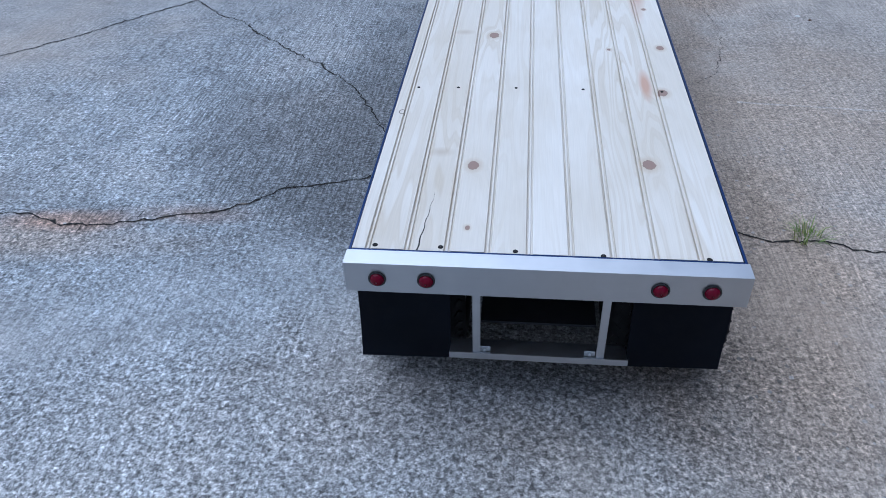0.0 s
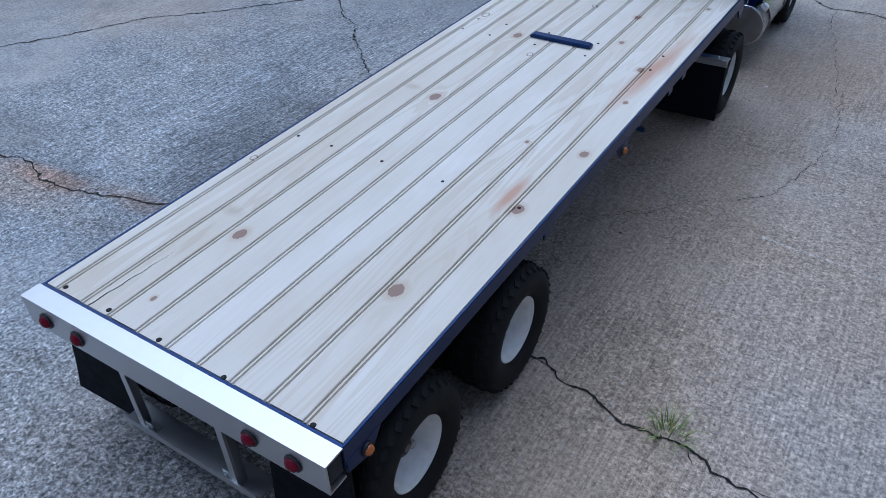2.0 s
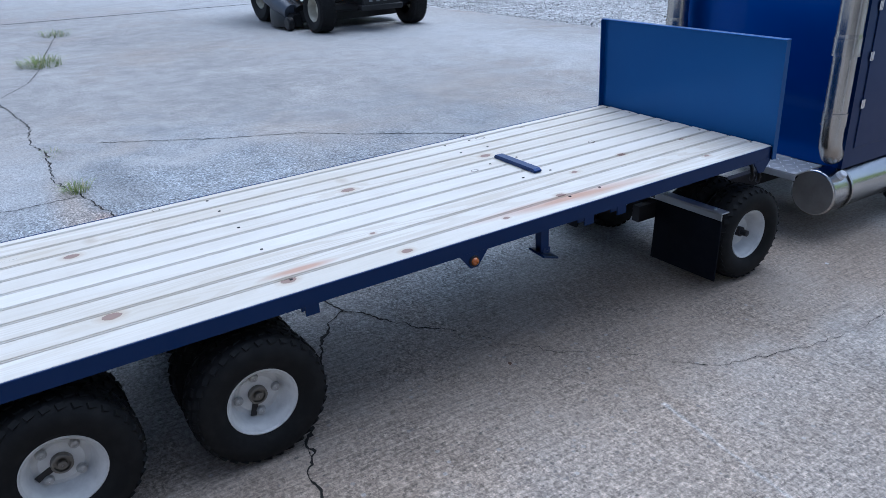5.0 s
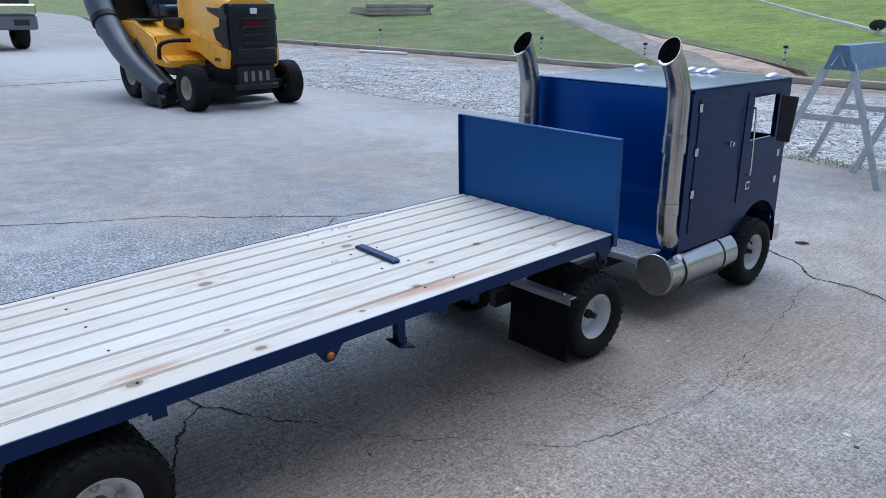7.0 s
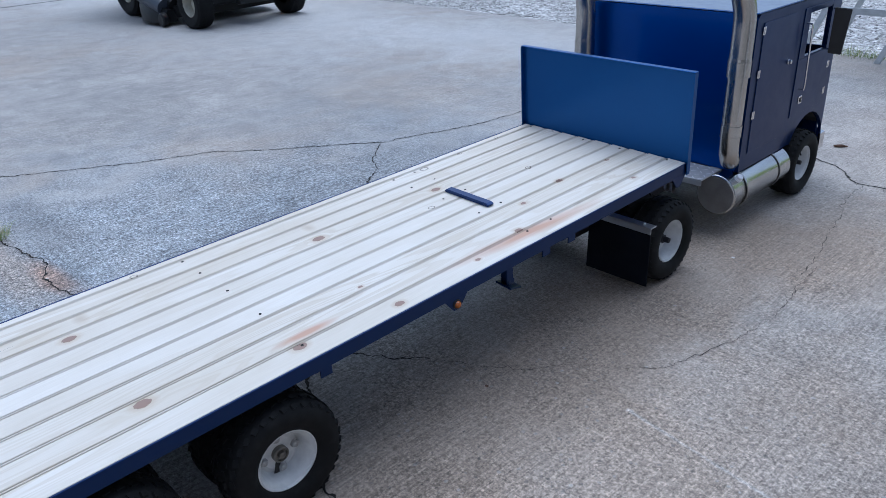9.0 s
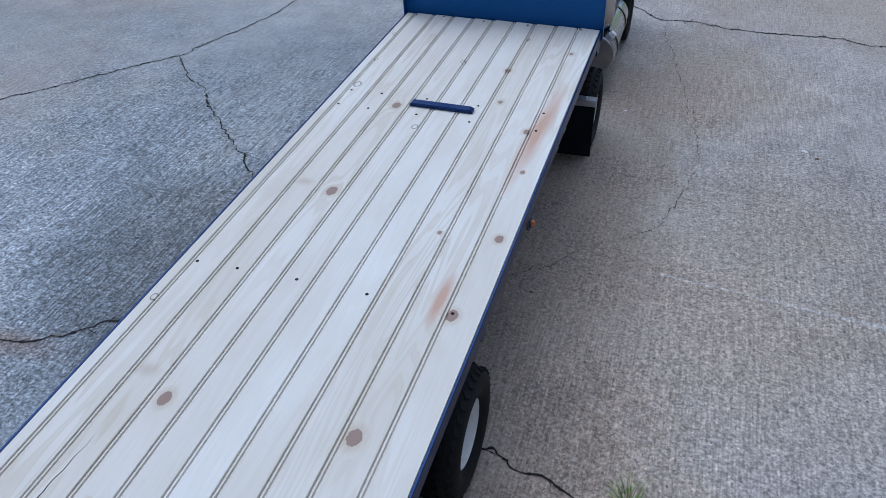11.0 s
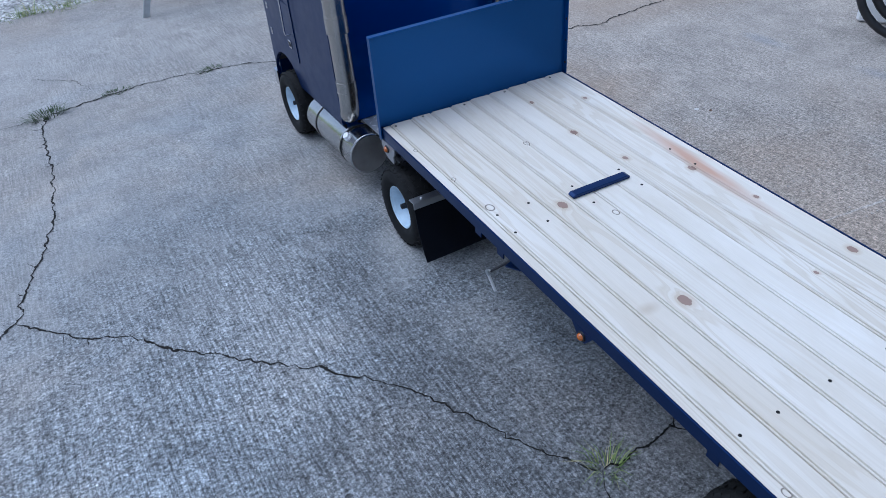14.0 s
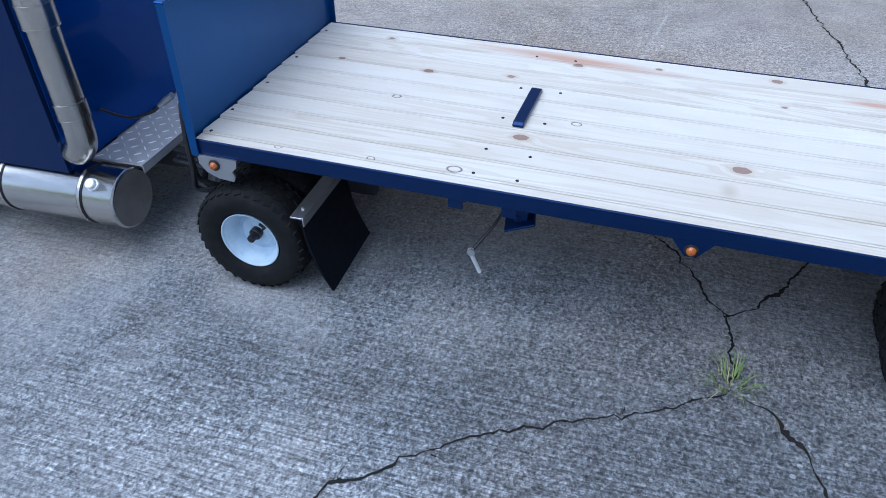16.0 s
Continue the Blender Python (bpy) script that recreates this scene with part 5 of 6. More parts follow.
# chassis, catwalk of tread plate, fifth wheel, axles
for s in (-1, 1):
    part("frame_rail", boxes(((s * 0.115 - 0.012, 1.60, 0.145), (s * 0.115 + 0.012, 2.86, 0.188)), bevel=0.0015), M_DARK_STEEL, truck)
plate = part("tread_plate", boxes(((-0.230, 2.088, 0.2045), (0.245, 2.218, 0.209)), ((-0.230, 2.088, 0.1885), (0.245, 2.091, 0.2044)), bevel=0.0006), M_PLATE, truck, "bright aluminium tread-plate catwalk")
bm = bmesh.new()
k = 0
for i in range(18):
    for j in range(5):
        a = 45 if (i + j) % 2 else -45
        v = bmesh.ops.create_cone(bm, cap_ends=True, segments=6, radius1=0.0100, radius2=0.0065, depth=0.0012)["verts"]
        bmesh.ops.transform(bm, matrix=pose(-0.218 + 0.0266 * i, 2.101 + 0.0265 * j, 0.2096, 0, 0, a) @ Matrix.Diagonal((1, 0.2, 1, 1)), verts=v)
part("tread_lozenges", bm, M_BRIGHT, plate, kind="stuff")
part("fifth_wheel", boxes(((-0.11, 1.70, 0.2005), (0.11, 1.88, 0.216)), ((-0.08, 1.72, 0.189), (0.08, 1.86, 0.200)), bevel=0.003), M_DARK_STEEL, truck)
for y, xs in ((1.802, (0.276, 0.172)), (2.678, (0.282,))):
    part("axle", one(tube, [(-0.25, y, 0.119), (0.25, y, 0.119)], 0.012, 10), M_DARK_STEEL, truck)
    for s in (-1, 1):
        for x in xs:
            out = 0.003 if s > 0 and x > 0.2 else 0.0
            big = 0.98 if y > 2.2 else 1.0
            w_ = wheel(truck, s * (x + out), y, 0.1230 * big, s, 30 + 50 * s + 300 * y, nub=True, bulge=out * 0.8)
            w_.scale = (1, big, big)
# rear mud flaps on chrome angle bars
for s in (-1, 1):
    lo, hi = sorted((s * 0.125, s * 0.335))
    y = 1.672
    bm = boxes(((lo, y - 0.014, 0.214), (hi, y + 0.014, 0.2175)), ((lo, y - 0.014, 0.198), (hi, y - 0.011, 0.2135)), bevel=0.0006)
    bar = part("flap_bar", bm, M_ALU, truck, "aluminium angle bar")
    for x in (lo + 0.03, hi - 0.03):
        b2 = one(lathe, [(0.0, 0.004), (0.003, 0.004), (0.004, 0.001)], 8, "z")
        bmesh.ops.translate(b2, vec=(x, y, 0.2176), verts=b2.verts)
        part("bolt", b2, M_GALV, bar)
    flap(truck, lo + 0.003, hi - 0.003, y - 0.010, 0.2115, 0.035 if s > 0 else 0.046, -0.006 if s > 0 else -0.045)
    part("flap_arm", boxes(((min(s * 0.10, s * 0.124), y - 0.010, 0.198), (max(s * 0.10, s * 0.124), y + 0.010, 0.212))), M_DARK_STEEL, truck)
# air lines and couplings between headboard and cab
for x, c, d in ((-0.282, 0.0, M_BLACK), (-0.266, 0.012, M_BLACK), (-0.250, -0.010, M_DARK_STEEL)):
    bm = one(tube, curve_points([(x + 0.02, 1.885, 0.42), (x + 0.004, 1.905, 0.405), (x, 1.914 + c, 0.335), (x + 0.003, 1.920 + c, 0.258), (x + 0.010, 1.930, 0.205 + c), (x + 0.035, 1.905, 0.192), (x + 0.10, 1.95, 0.186), (x + 0.12, 2.06, 0.186)]), 0.0060, 8)
    part("air_line", bm, d, truck, "", True)
line = part("air_line", one(tube, curve_points([(-0.16, 2.221, 0.290), (-0.158, 2.15, 0.278), (-0.153, 2.09, 0.296), (-0.150, 2.070, 0.312)]), 0.0032, 8), M_BLACK, truck, "", True)
part("air_coupling", one(tube, [(-0.150, 2.070, 0.312), (-0.149, 2.050, 0.326), (-0.148, 2.030, 0.340)], [0.0050, 0.0075, 0.0070], 10), M_GALV, line, "galvanised hose coupling")
for x in (0.245, 0.225):
    bm = one(tube, curve_points([(x, 1.885, 0.292), (x + 0.01, 1.90, 0.262), (x, 1.92, 0.225), (x - 0.03, 1.96, 0.21), (x - 0.07, 2.03, 0.196)]), 0.005, 8)
    part("air_line", bm, M_BLACK, truck, "", True)

# ---- yard behind: timbers, path lights, tracks on the hill ----
def strip(name, left, right, mat, lift, label, category):
    """A track on the hill between two edges."""
    bm = bmesh.new()
    l, r = curve_points([(*p, 0) for p in left], 8), curve_points([(*p, 0) for p in right], 8)
    n = min(len(l), len(r))
    prev = None
    for i in range(n):
        row = []
        for k in range(9):
            p = l[i].lerp(r[i], k / 8)
            row.append(bm.verts.new((p.x, p.y, hill_at(p.x, p.y) + lift * (1 if 0 < k < 8 and i else -0.5))))
        if prev:
            for k in range(8):
                bm.faces.new((prev[k], prev[k + 1], row[k + 1], row[k]))
        prev = row
    ob = part(name, bm, mat, smooth=True)
    return tagged(ob, label, category, kind="structure")


L1 = [(-5.1, 10.42), (-5.89, 11.13), (-7.83, 12.72), (-10.9, 15.2), (-14.4, 17.8), (-19.8, 21.3), (-36.0, 31.5)]
R1 = [(-2.9, 10.42), (-4.23, 11.41), (-6.06, 12.52), (-9.44, 14.91), (-12.4, 17.4), (-16.7, 20.9), (-31.0, 32.0)]
strip("hill_track", L1, R1, M_PATH, 0.05, "worn pale dirt track climbing the lawn", "track")
bank = strip("bright_bank", R1, [(x + 70, y + 4) for x, y in R1], M_GRASS_HI, 0.03, "brighter green grass bank beside the track", "lawn")
strip("far_path", [(0.5, 10.45), (-3.26, 14.15), (-4.57, 15.59), (-6.22, 17.31), (-8.56, 19.68), (-16.0, 27.0)], [(0.62, 10.48), (-3.28, 14.30), (-4.55, 15.67), (-6.18, 17.36), (-8.46, 19.67), (-15.85, 27.0)], plain("pale_path", (0.50, 0.50, 0.48), 0.9, 0.0, 0.15, 3.0, 0.2), 0.09, "narrow pale path across the grass bank", "path")

M_CLAY = plain("bare_clay", (0.40, 0.30, 0.225), 0.95, 0.0, 0.3, 4.0, 0.5)
strip("clay_bank", [(-4.15, 10.42), (-5.1, 11.35), (-6.3, 12.2), (-7.6, 13.3)], [(-2.9, 10.42), (-4.23, 11.41), (-6.06, 12.52), (-7.5, 13.45)], M_CLAY, 0.060, "bare tan clay washed off the bank beside the track", "clay")
strip("bank_edge", [(-2.9, 10.50), (-4.23, 11.41), (-6.06, 12.52), (-7.5, 13.5)], [(-2.875, 10.52), (-4.21, 11.435), (-6.04, 12.55), (-7.48, 13.53)], M_TWIG, 0.055, "dark undercut turf edge along the track", "turf edge")


def landscape_timber(x, y, length, yaw, lift=0.0, h=0.115):
    bm = bmesh.new()
    box(bm, (-length / 2, -0.06, 0), (length / 2, 0.06, h), 0.018, None, 2)
    for v in bm.verts:
        v.co += Vector((0, 0.012, 0.008)) * noise.noise((v.co.x * 2 + x, v.co.y * 3, y))
    ob = part("landscape_timber", bm, M_TIMBER)
    ob.matrix_basis = pose(x, y, -0.03 + lift, 0, 0, yaw)
    return tagged(ob, "weathered round-edged landscape timber edging the lawn", "timber", "timbers edging the lawn")


rnd = random.Random(12)
x = 5.0
while x > -46:
    n = 2.42
    y = lawn_edge(x - n / 2) - 0.06
    landscape_timber(x - n / 2, y + rnd.uniform(-0.04, 0.04), n, rnd.uniform(-0.8, 0.8) - (0 if x > -16 else 3.4 if x > -32 else 14), rnd.uniform(-0.006, 0.006), 0.090 if x > -16 else 0.18)
    x -= n + rnd.uniform(0.004, 0.03)
# timbers stacked on the slope: one stack, and a lower one leaning off it
for cx, cy, yaw, ln, rows in ((-17.55, 15.20, 15, 2.3, (2, 2, 2)), (-19.55, 15.25, -17, 1.75, (2, 2))):
    ground = hill_at(cx, cy)
    for k, row in enumerate(rows):
        for j in range(row):
            off = Matrix.Rotation(radians(yaw), 2) @ Vector((rnd.uniform(-0.07, 0.07), (j - 0.5) * 0.135 + 0.02 * k))
            ob = landscape_timber(cx + off.x, cy + off.y, ln + rnd.uniform(-0.1, 0.1), yaw + rnd.uniform(-1.5, 1.5), ground + 0.02 + 0.115 * k, 0.112)
            tagged(ob, "weathered timber stacked in a pile on the lawn", "timber", "timber pile on the lawn")


def path_light(x, y, h):
    t = thing("path_light", pose(x, y, hill_at(x, y) - 0.01), "white solar garden path light with black bands and cap", "path light", "path lights along the timbers")
    part("stem", one(lathe, [(0.0, 0.016), (h - 0.05, 0.016), (h - 0.049, 0.002)], 10, "z"), M_WHITE, t, "white plastic stem")
    for k in (0.30, 0.62):
        part("band", one(lathe, [(h * k, 0.0165), (h * k + 0.003, 0.0185), (h * k + 0.018, 0.0185), (h * k + 0.021, 0.0165)], 12, "z"), M_BLACK, t, "black band")
    part("lens", one(lathe, [(h - 0.075, 0.017), (h - 0.07, 0.024), (h - 0.045, 0.026), (h - 0.044, 0.002)], 12, "z"), M_WHITE, t, "pale frosted lens")
    part("cap", one(lathe, [(h - 0.044, 0.002), (h - 0.044, 0.036), (h - 0.034, 0.037), (h - 0.006, 0.030), (h, 0.002)], 14, "z"), M_BLACK, t, "black cap")


for x, y, h in ((-12.40, 10.62, 0.37), (-7.95, 10.92, 0.30), (-5.80, 11.0, 0.28), (-3.60, 11.2, 0.30)):
    path_light(x, y, h)

bm = one(tube, [(-11.70, 9.56, -0.002), (-10.42, 9.78, -0.002)], 0.034, 12)
tagged(part("drain_pipe", bm, M_WHITE), "white plastic pipe lying on the gravel", "pipe")

dish = thing("satellite_dish", pose(-3.6, 14.5, hill_at(-3.6, 14.5) - 0.12), "dark satellite dish on a thin pole", "satellite dish")
part("pole", one(tube, [(0, 0, -0.05), (0, 0, 0.30)], 0.015, 8), M_GALV, dish)
bm = one(lathe, [(0.0, 0.001), (0.012, 0.07), (0.035, 0.12), (0.06, 0.16), (0.066, 0.158), (0.04, 0.117), (0.018, 0.07), (0.006, 0.001)], 20, "y")
bmesh.ops.transform(bm, matrix=pose(0, 0, 0.33, 25, 0, 35) @ Matrix.Diagonal((1, 1, 0.75, 1)), verts=bm.verts)
part("reflector", bm, M_BLACK, dish, "", True)
dish.scale = (0.85, 0.85, 0.85)


# ---- sawhorses ----
def sawhorse(x, y, yaw, label):
    t = thing("sawhorse", pose(x, y, 0, 0, 0, yaw), label, "sawhorse", "sawhorses at the edge of the slab")
    ln, h, foot = 0.31, 0.735, 0.303
    bm = bmesh.new()
    prism(bm, [(-0.035, h), (0.035, h), (0.078, h - 0.13), (0.074, h - 0.13), (0.033, h - 0.004), (-0.033, h - 0.004), (-0.074, h - 0.13), (-0.078, h - 0.13)], "y", -ln, ln)
    part("beam", bm, M_GREY_BLUE, t, "folded blue-grey sheet steel beam")
    for sy in (-1, 1):
        bm = bmesh.new()
        yy = sy * (ln + 0.002)
        prism(bm, [(-0.033, h - 0.006), (0.033, h - 0.006), (0.074, h - 0.128), (-0.074, h - 0.128)], "y", min(yy, yy - sy * 0.004), max(yy, yy - sy * 0.004))
        part("end_gusset", bm, M_GREY_BLUE, t)
        part("gusset_rib", one(tube, [(-0.036, yy + sy * 0.003, h - 0.108), (0.0, yy + sy * 0.003, h - 0.04), (0.036, yy + sy * 0.003, h - 0.108)], 0.005, 6), M_GALV, t)
        for sx in (-1, 1):
            a, b = Vector((sx * 0.058, sy * (ln - 0.025), h - 0.09)), Vector((sx * foot, sy * (ln + 0.02), 0.0))
            bm = bmesh.new()
            rings = []
            for p in (a, b):
                rings.append([p + Vector((u, v, 0)) for u, v in ((-0.017, -0.010), (0.017, -0.010), (0.017, 0.010), (0.012, 0.010), (0.012, -0.006), (-0.012, -0.006), (-0.012, 0.010), (-0.017, 0.010))])
            loft(bm, rings)
            part("leg", bm, M_GALV, t)
        part("brace", boxes(((-0.195, sy * (ln - 0.004) - 0.004, 0.33), (0.195, sy * (ln - 0.004) + 0.004, 0.365)), bevel=0.001), M_GALV, t)
    return t


sawhorse(-0.235, 4.87, 2, "folding galvanised steel sawhorse with a blue-grey beam")
sawhorse(0.13, 5.24, -4, "folding galvanised steel sawhorse standing beside another")

bm = bmesh.new()
rnd = random.Random(31)
for _ in range(110):
    x = rnd.uniform(-1.2, 1.3)
    blades(bm, x, 5.07 + rnd.uniform(-0.05, 0.09), -0.02, 0.06, 18, rnd.uniform(0.04, 0.10), rnd.randint(0, 9999))
tagged(part("edge_weeds", bm, M_BLADE), "low green weeds along the slab's gravel edge", "weeds", kind="stuff")
bm = bmesh.new()
rnd = random.Random(33)
for _ in range(2600):
    x, y = rnd.uniform(-26, 3), 10.37 + 5.0 * rnd.random() ** 1.8
    blades(bm, x, y, hill_at(x, y) - 0.01, 0.06, 3, rnd.uniform(0.03, 0.06), rnd.randint(0, 99999))
tagged(part("lawn_blades", bm, M_BLADE), "short mown grass blades on the lawn", "grass", kind="stuff")

# ---- riding mower ----
mower = thing("riding_mower", pose(-5.21, 3.61, 0, 0, 0, 1.5), "yellow and black riding lawn mower with a grey collection chute", "lawn mower")


def turf_wheel(parent, x, y, r, w, side, label):
    bm = bmesh.new()
    prof = [(-w * 0.42, r * 0.52), (-w * 0.5, r * 0.66), (-w * 0.5, r * 0.86), (-w * 0.40, r * 0.96), (-w * 0.2, r * 0.99), (0, r), (w * 0.2, r * 0.99), (w * 0.40, r * 0.96), (w * 0.5, r * 0.86), (w * 0.5, r * 0.66), (w * 0.42, r * 0.52)]
    lathe(bm, prof, 36, "y")
    wl_ = part("wheel", bm, M_RUBBER, parent, label, True)
    wl_.location = (x, y, r)
    bm = bmesh.new()
    for i in range(44):
        for k in range(5):
            a = 2 * math.pi * (i + 0.5 * (k % 2)) / 44
            m = Matrix.Rotation(a, 4, "Y") @ Matrix.Translation((0, (k - 2) * w * 0.18, r * (0.995 if k in (1, 2, 3) else 0.968))) @ Matrix.Rotation(0.5 if k % 2 else -0.5, 4, "Z")
            box(bm, (-r * 0.040, -w * 0.080, -0.004), (r * 0.040, w * 0.080, 0.0035), 0, m)
    part("tread", bm, M_RUBBER, wl_, kind="stuff")
    bm = one(lathe, [(side * w * 0.40, r * 0.53), (side * w * 0.43, r * 0.50), (side * w * 0.34, r * 0.42), (side * w * 0.02, r * 0.36), (side * w * 0.0, r * 0.16), (side * w * 0.16, r * 0.13), (side * w * 0.16, 0.001)], 28, "y")
    part("rim", bm, M_CREAM, wl_, "cream steel rim", True)


turf_wheel(mower, 0, -0.50, 0.205, 0.16, -1, "small front turf tyre")
turf_wheel(mower, 0, 0.47, 0.205, 0.16, 1, "small front turf tyre")
turf_wheel(mower, -1.32, -0.44, 0.27, 0.24, -1, "wide rear turf tyre")
turf_wheel(mower, -1.32, 0.44, 0.27, 0.24, 1, "wide rear turf tyre")


def section(x, half, z0, z1, shoulder):
    """One cross-section of a hood: flat sides, rounded shoulders."""
    pts = [(-half, z0), (-half, z1 - shoulder), (-half * 0.93, z1 - shoulder * 0.35), (-half * 0.75, z1), (half * 0.75, z1), (half * 0.93, z1 - shoulder * 0.35), (half, z1 - shoulder), (half, z0)]
    return [(x, y, z) for y, z in pts]


bm = bmesh.new()
loft(bm, [section(-0.66, 0.235, 0.52, 1.05, 0.10), section(-0.45, 0.25, 0.50, 1.06, 0.10), section(0.0, 0.25, 0.48, 1.03, 0.09), section(0.24, 0.24, 0.46, 0.985, 0.08), section(0.30, 0.225, 0.46, 0.965, 0.08)])
hood = part("hood", bm, M_YELLOW, mower, "glossy yellow hood", True)
bm = bmesh.new()
loft(bm, [section(0.20, 0.243, 0.42, 0.93, 0.05), section(0.345, 0.228, 0.40, 0.93, 0.05), section(0.368, 0.205, 0.42, 0.90, 0.05)])
grille = part("grille", bm, M_MOWER, mower, "black front grille with slats", True)
for s in (-1, 1):
    bm = bmesh.new()
    prism(bm, [(0.31, 0.93), (0.20, 0.89), (0.19, 0.74), (0.06, 0.71), (0.10, 0.62), (0.26, 0.56), (0.33, 0.50)], "y", min(s * 0.20, s * 0.2495), max(s * 0.20, s * 0.2495))
    part("grille_wing", bm, M_MOWER, grille)
for z, w in ((0.80, 0.14), (0.73, 0.14), (0.66, 0.135), (0.59, 0.13)):
    part("slat", boxes(((0.362, -w, z - 0.012), (0.385, w, z + 0.012)), bevel=0.004), M_MOWER, grille)
part("reflector", boxes(((0.366, -0.10, 0.752), (0.371, 0.10, 0.785)), bevel=0.001), M_RED, grille)
for s in (-1, 1):
    part("lens", boxes(((0.06, s * 0.2465 - 0.004, 0.852), (0.255, s * 0.2465 + 0.004, 0.895)), bevel=0.003), M_GREY, grille, "smoky clear headlight lens")
    part("side_script", boxes(((-0.10, s * 0.2515 - 0.0008, 0.885), (0.03, s * 0.2515 + 0.0008, 0.900))), M_WHITE, hood)
part("badge", boxes(((0.366, -0.035, 0.845), (0.372, 0.035, 0.895)), bevel=0.004), M_WHITE, grille, "small pale maker's badge")
for k in (-1, 0, 1):
    part("vent", boxes(((0.367, k * 0.085 - 0.032, 0.505), (0.371, k * 0.085 + 0.032, 0.525)), bevel=0.002), M_BLACK, grille)
for s in (-1, 1):
    bm = bmesh.new()
    prism(bm, [(-0.02, 0.90), (0.30, 0.88), (0.335, 0.79), (0.20, 0.81), (0.0, 0.865)], "y", min(s * 0.222, s * 0.256), max(s * 0.222, s * 0.256))
    part("headlight", bm, M_BLACK, mower, "smoky headlight lens")
    bm = bmesh.new()
    prism(bm, [(-0.40, 0.70), (-0.40, 0.56), (-0.15, 0.47), (0.10, 0.37), (0.285, 0.37), (0.33, 0.47), (0.33, 0.545), (0.15, 0.56), (-0.05, 0.62)], "y", min(s * 0.215, s * 0.268), max(s * 0.215, s * 0.268))
    bmesh.ops.bevel(bm, geom=bm.edges[:], offset=0.012, segments=2, affect="EDGES")
    ck = part("hood_cheek", bm, M_YELLOW, mower, "", True)
    for k_, w_ in ((0.09, 0.035), (0.135, 0.035), (0.18, 0.018)):
        part("decal_bar", boxes(((k_, s * 0.2682 - 0.0008, 0.43), (k_ + w_, s * 0.2682 + 0.0008, 0.462))), M_MOWER, ck)
SET_BACK = -0.085
for ob in mower.children:
    if ob.name.split(".")[0] in ("hood", "grille", "headlight", "hood_cheek"):
        ob.location.x += SET_BACK
part("grille_chin", boxes(((0.27, -0.20, 0.455), (0.300, 0.20, 0.55)), bevel=0.012), M_MOWER, mower)
part("axle_beam", boxes(((-0.03, -0.42, 0.17), (0.04, 0.42, 0.225)), bevel=0.008), M_DARK_STEEL, mower)
for s in (-1, 1):
    part("tie_rod", one(tube, [(-0.05, s * 0.40, 0.25), (-0.30, s * 0.15, 0.30)], 0.012, 8), M_DARK_STEEL, mower)
part("chassis", boxes(((-1.5, -0.17, 0.22), (0.22, 0.17, 0.42)), ((-0.08, -0.44, 0.18), (0.06, 0.44, 0.24)), bevel=0.01), M_MOWER, mower)
bumper = part("front_plate", boxes(((0.22, -0.19, 0.215), (0.265, 0.19, 0.40)), ((0.20, -0.22, 0.18), (0.28, 0.22, 0.23)), bevel=0.008), M_MOWER, mower, "black front plate with pale slots")
for k in (-1.5, -0.5, 0.5, 1.5):
    part("slot", boxes(((0.2652, k * 0.075 - 0.017, 0.255), (0.2675, k * 0.075 + 0.017, 0.345))), M_GREY, bumper)
bm = bmesh.new()
arch = [(-1.32 + 0.33 * math.cos(a), 0.33 + 0.33 * math.sin(a)) for a in (radians(20 + 14 * k) for k in range(12))]
prism(bm, [(-0.40, 0.36), (-0.40, 0.42), (-0.60, 0.46), (-0.66, 0.64), (-0.95, 0.71), (-1.10, 0.775), (-1.50, 0.765), (-1.72, 0.66), (-1.78, 0.50)] + arch[::-1] + [(-0.92, 0.36)], "y", -0.54, 0.54)
bmesh.ops.bevel(bm, geom=[e for e in bm.edges if abs(e.verts[0].co.y - e.verts[1].co.y) < 0.01], offset=0.02, segments=2, affect="EDGES")
fender = part("fender", bm, M_YELLOW, mower, "yellow fender and footrest body", True)
for s in (-1, 1):
    part("fender_pad", boxes(((-1.35, s * 0.43 - 0.09, 0.757), (-0.95, s * 0.43 + 0.09, 0.785)), bevel=0.01), M_MOWER, fender)
    part("step", one(tube, curve_points([(-0.58, s * 0.53, 0.44), (-0.50, s * 0.57, 0.46), (-0.46, s * 0.57, 0.56), (-0.42, s * 0.48, 0.60), (-0.40, s * 0.30, 0.60)]), 0.02, 8), M_MOWER, mower, "", True)
bm = bmesh.new()
loft(bm, [section(-0.62, 0.19, 0.60, 1.00, 0.06), section(-0.70, 0.21, 0.62, 1.10, 0.08), section(-0.80, 0.17, 0.70, 1.12, 0.08)])
part("dash", bm, M_MOWER, mower, "", True)
part("steering_wheel", one(tube, [(-0.92 + 0.17 * math.cos(a) * 0.6, 0.17 * math.sin(a), 1.17 + 0.17 * math.cos(a) * 0.7) for a in (2 * math.pi * k / 20 for k in range(21))], 0.014, 8, False), M_MOWER, mower, "", True)
bm = bmesh.new()
box(bm, (-1.42, -0.24, 0.80), (-1.02, 0.24, 0.92), 0.05, None, 3)
box(bm, (-1.52, -0.23, 0.88), (-1.40, 0.23, 1.26), 0.05, None, 3)
part("seat", bm, plain("navy_vinyl", (0.02, 0.03, 0.06), 0.4), mower, "dark vinyl seat", True)
part("seat_rib", boxes(((-1.40, -0.19, 1.00), (-1.385, -0.15, 1.24)), ((-1.40, -0.06, 1.00), (-1.385, -0.02, 1.24)), ((-1.40, 0.06, 1.00), (-1.385, 0.10, 1.24)), bevel=0.004), M_MOWER, mower)
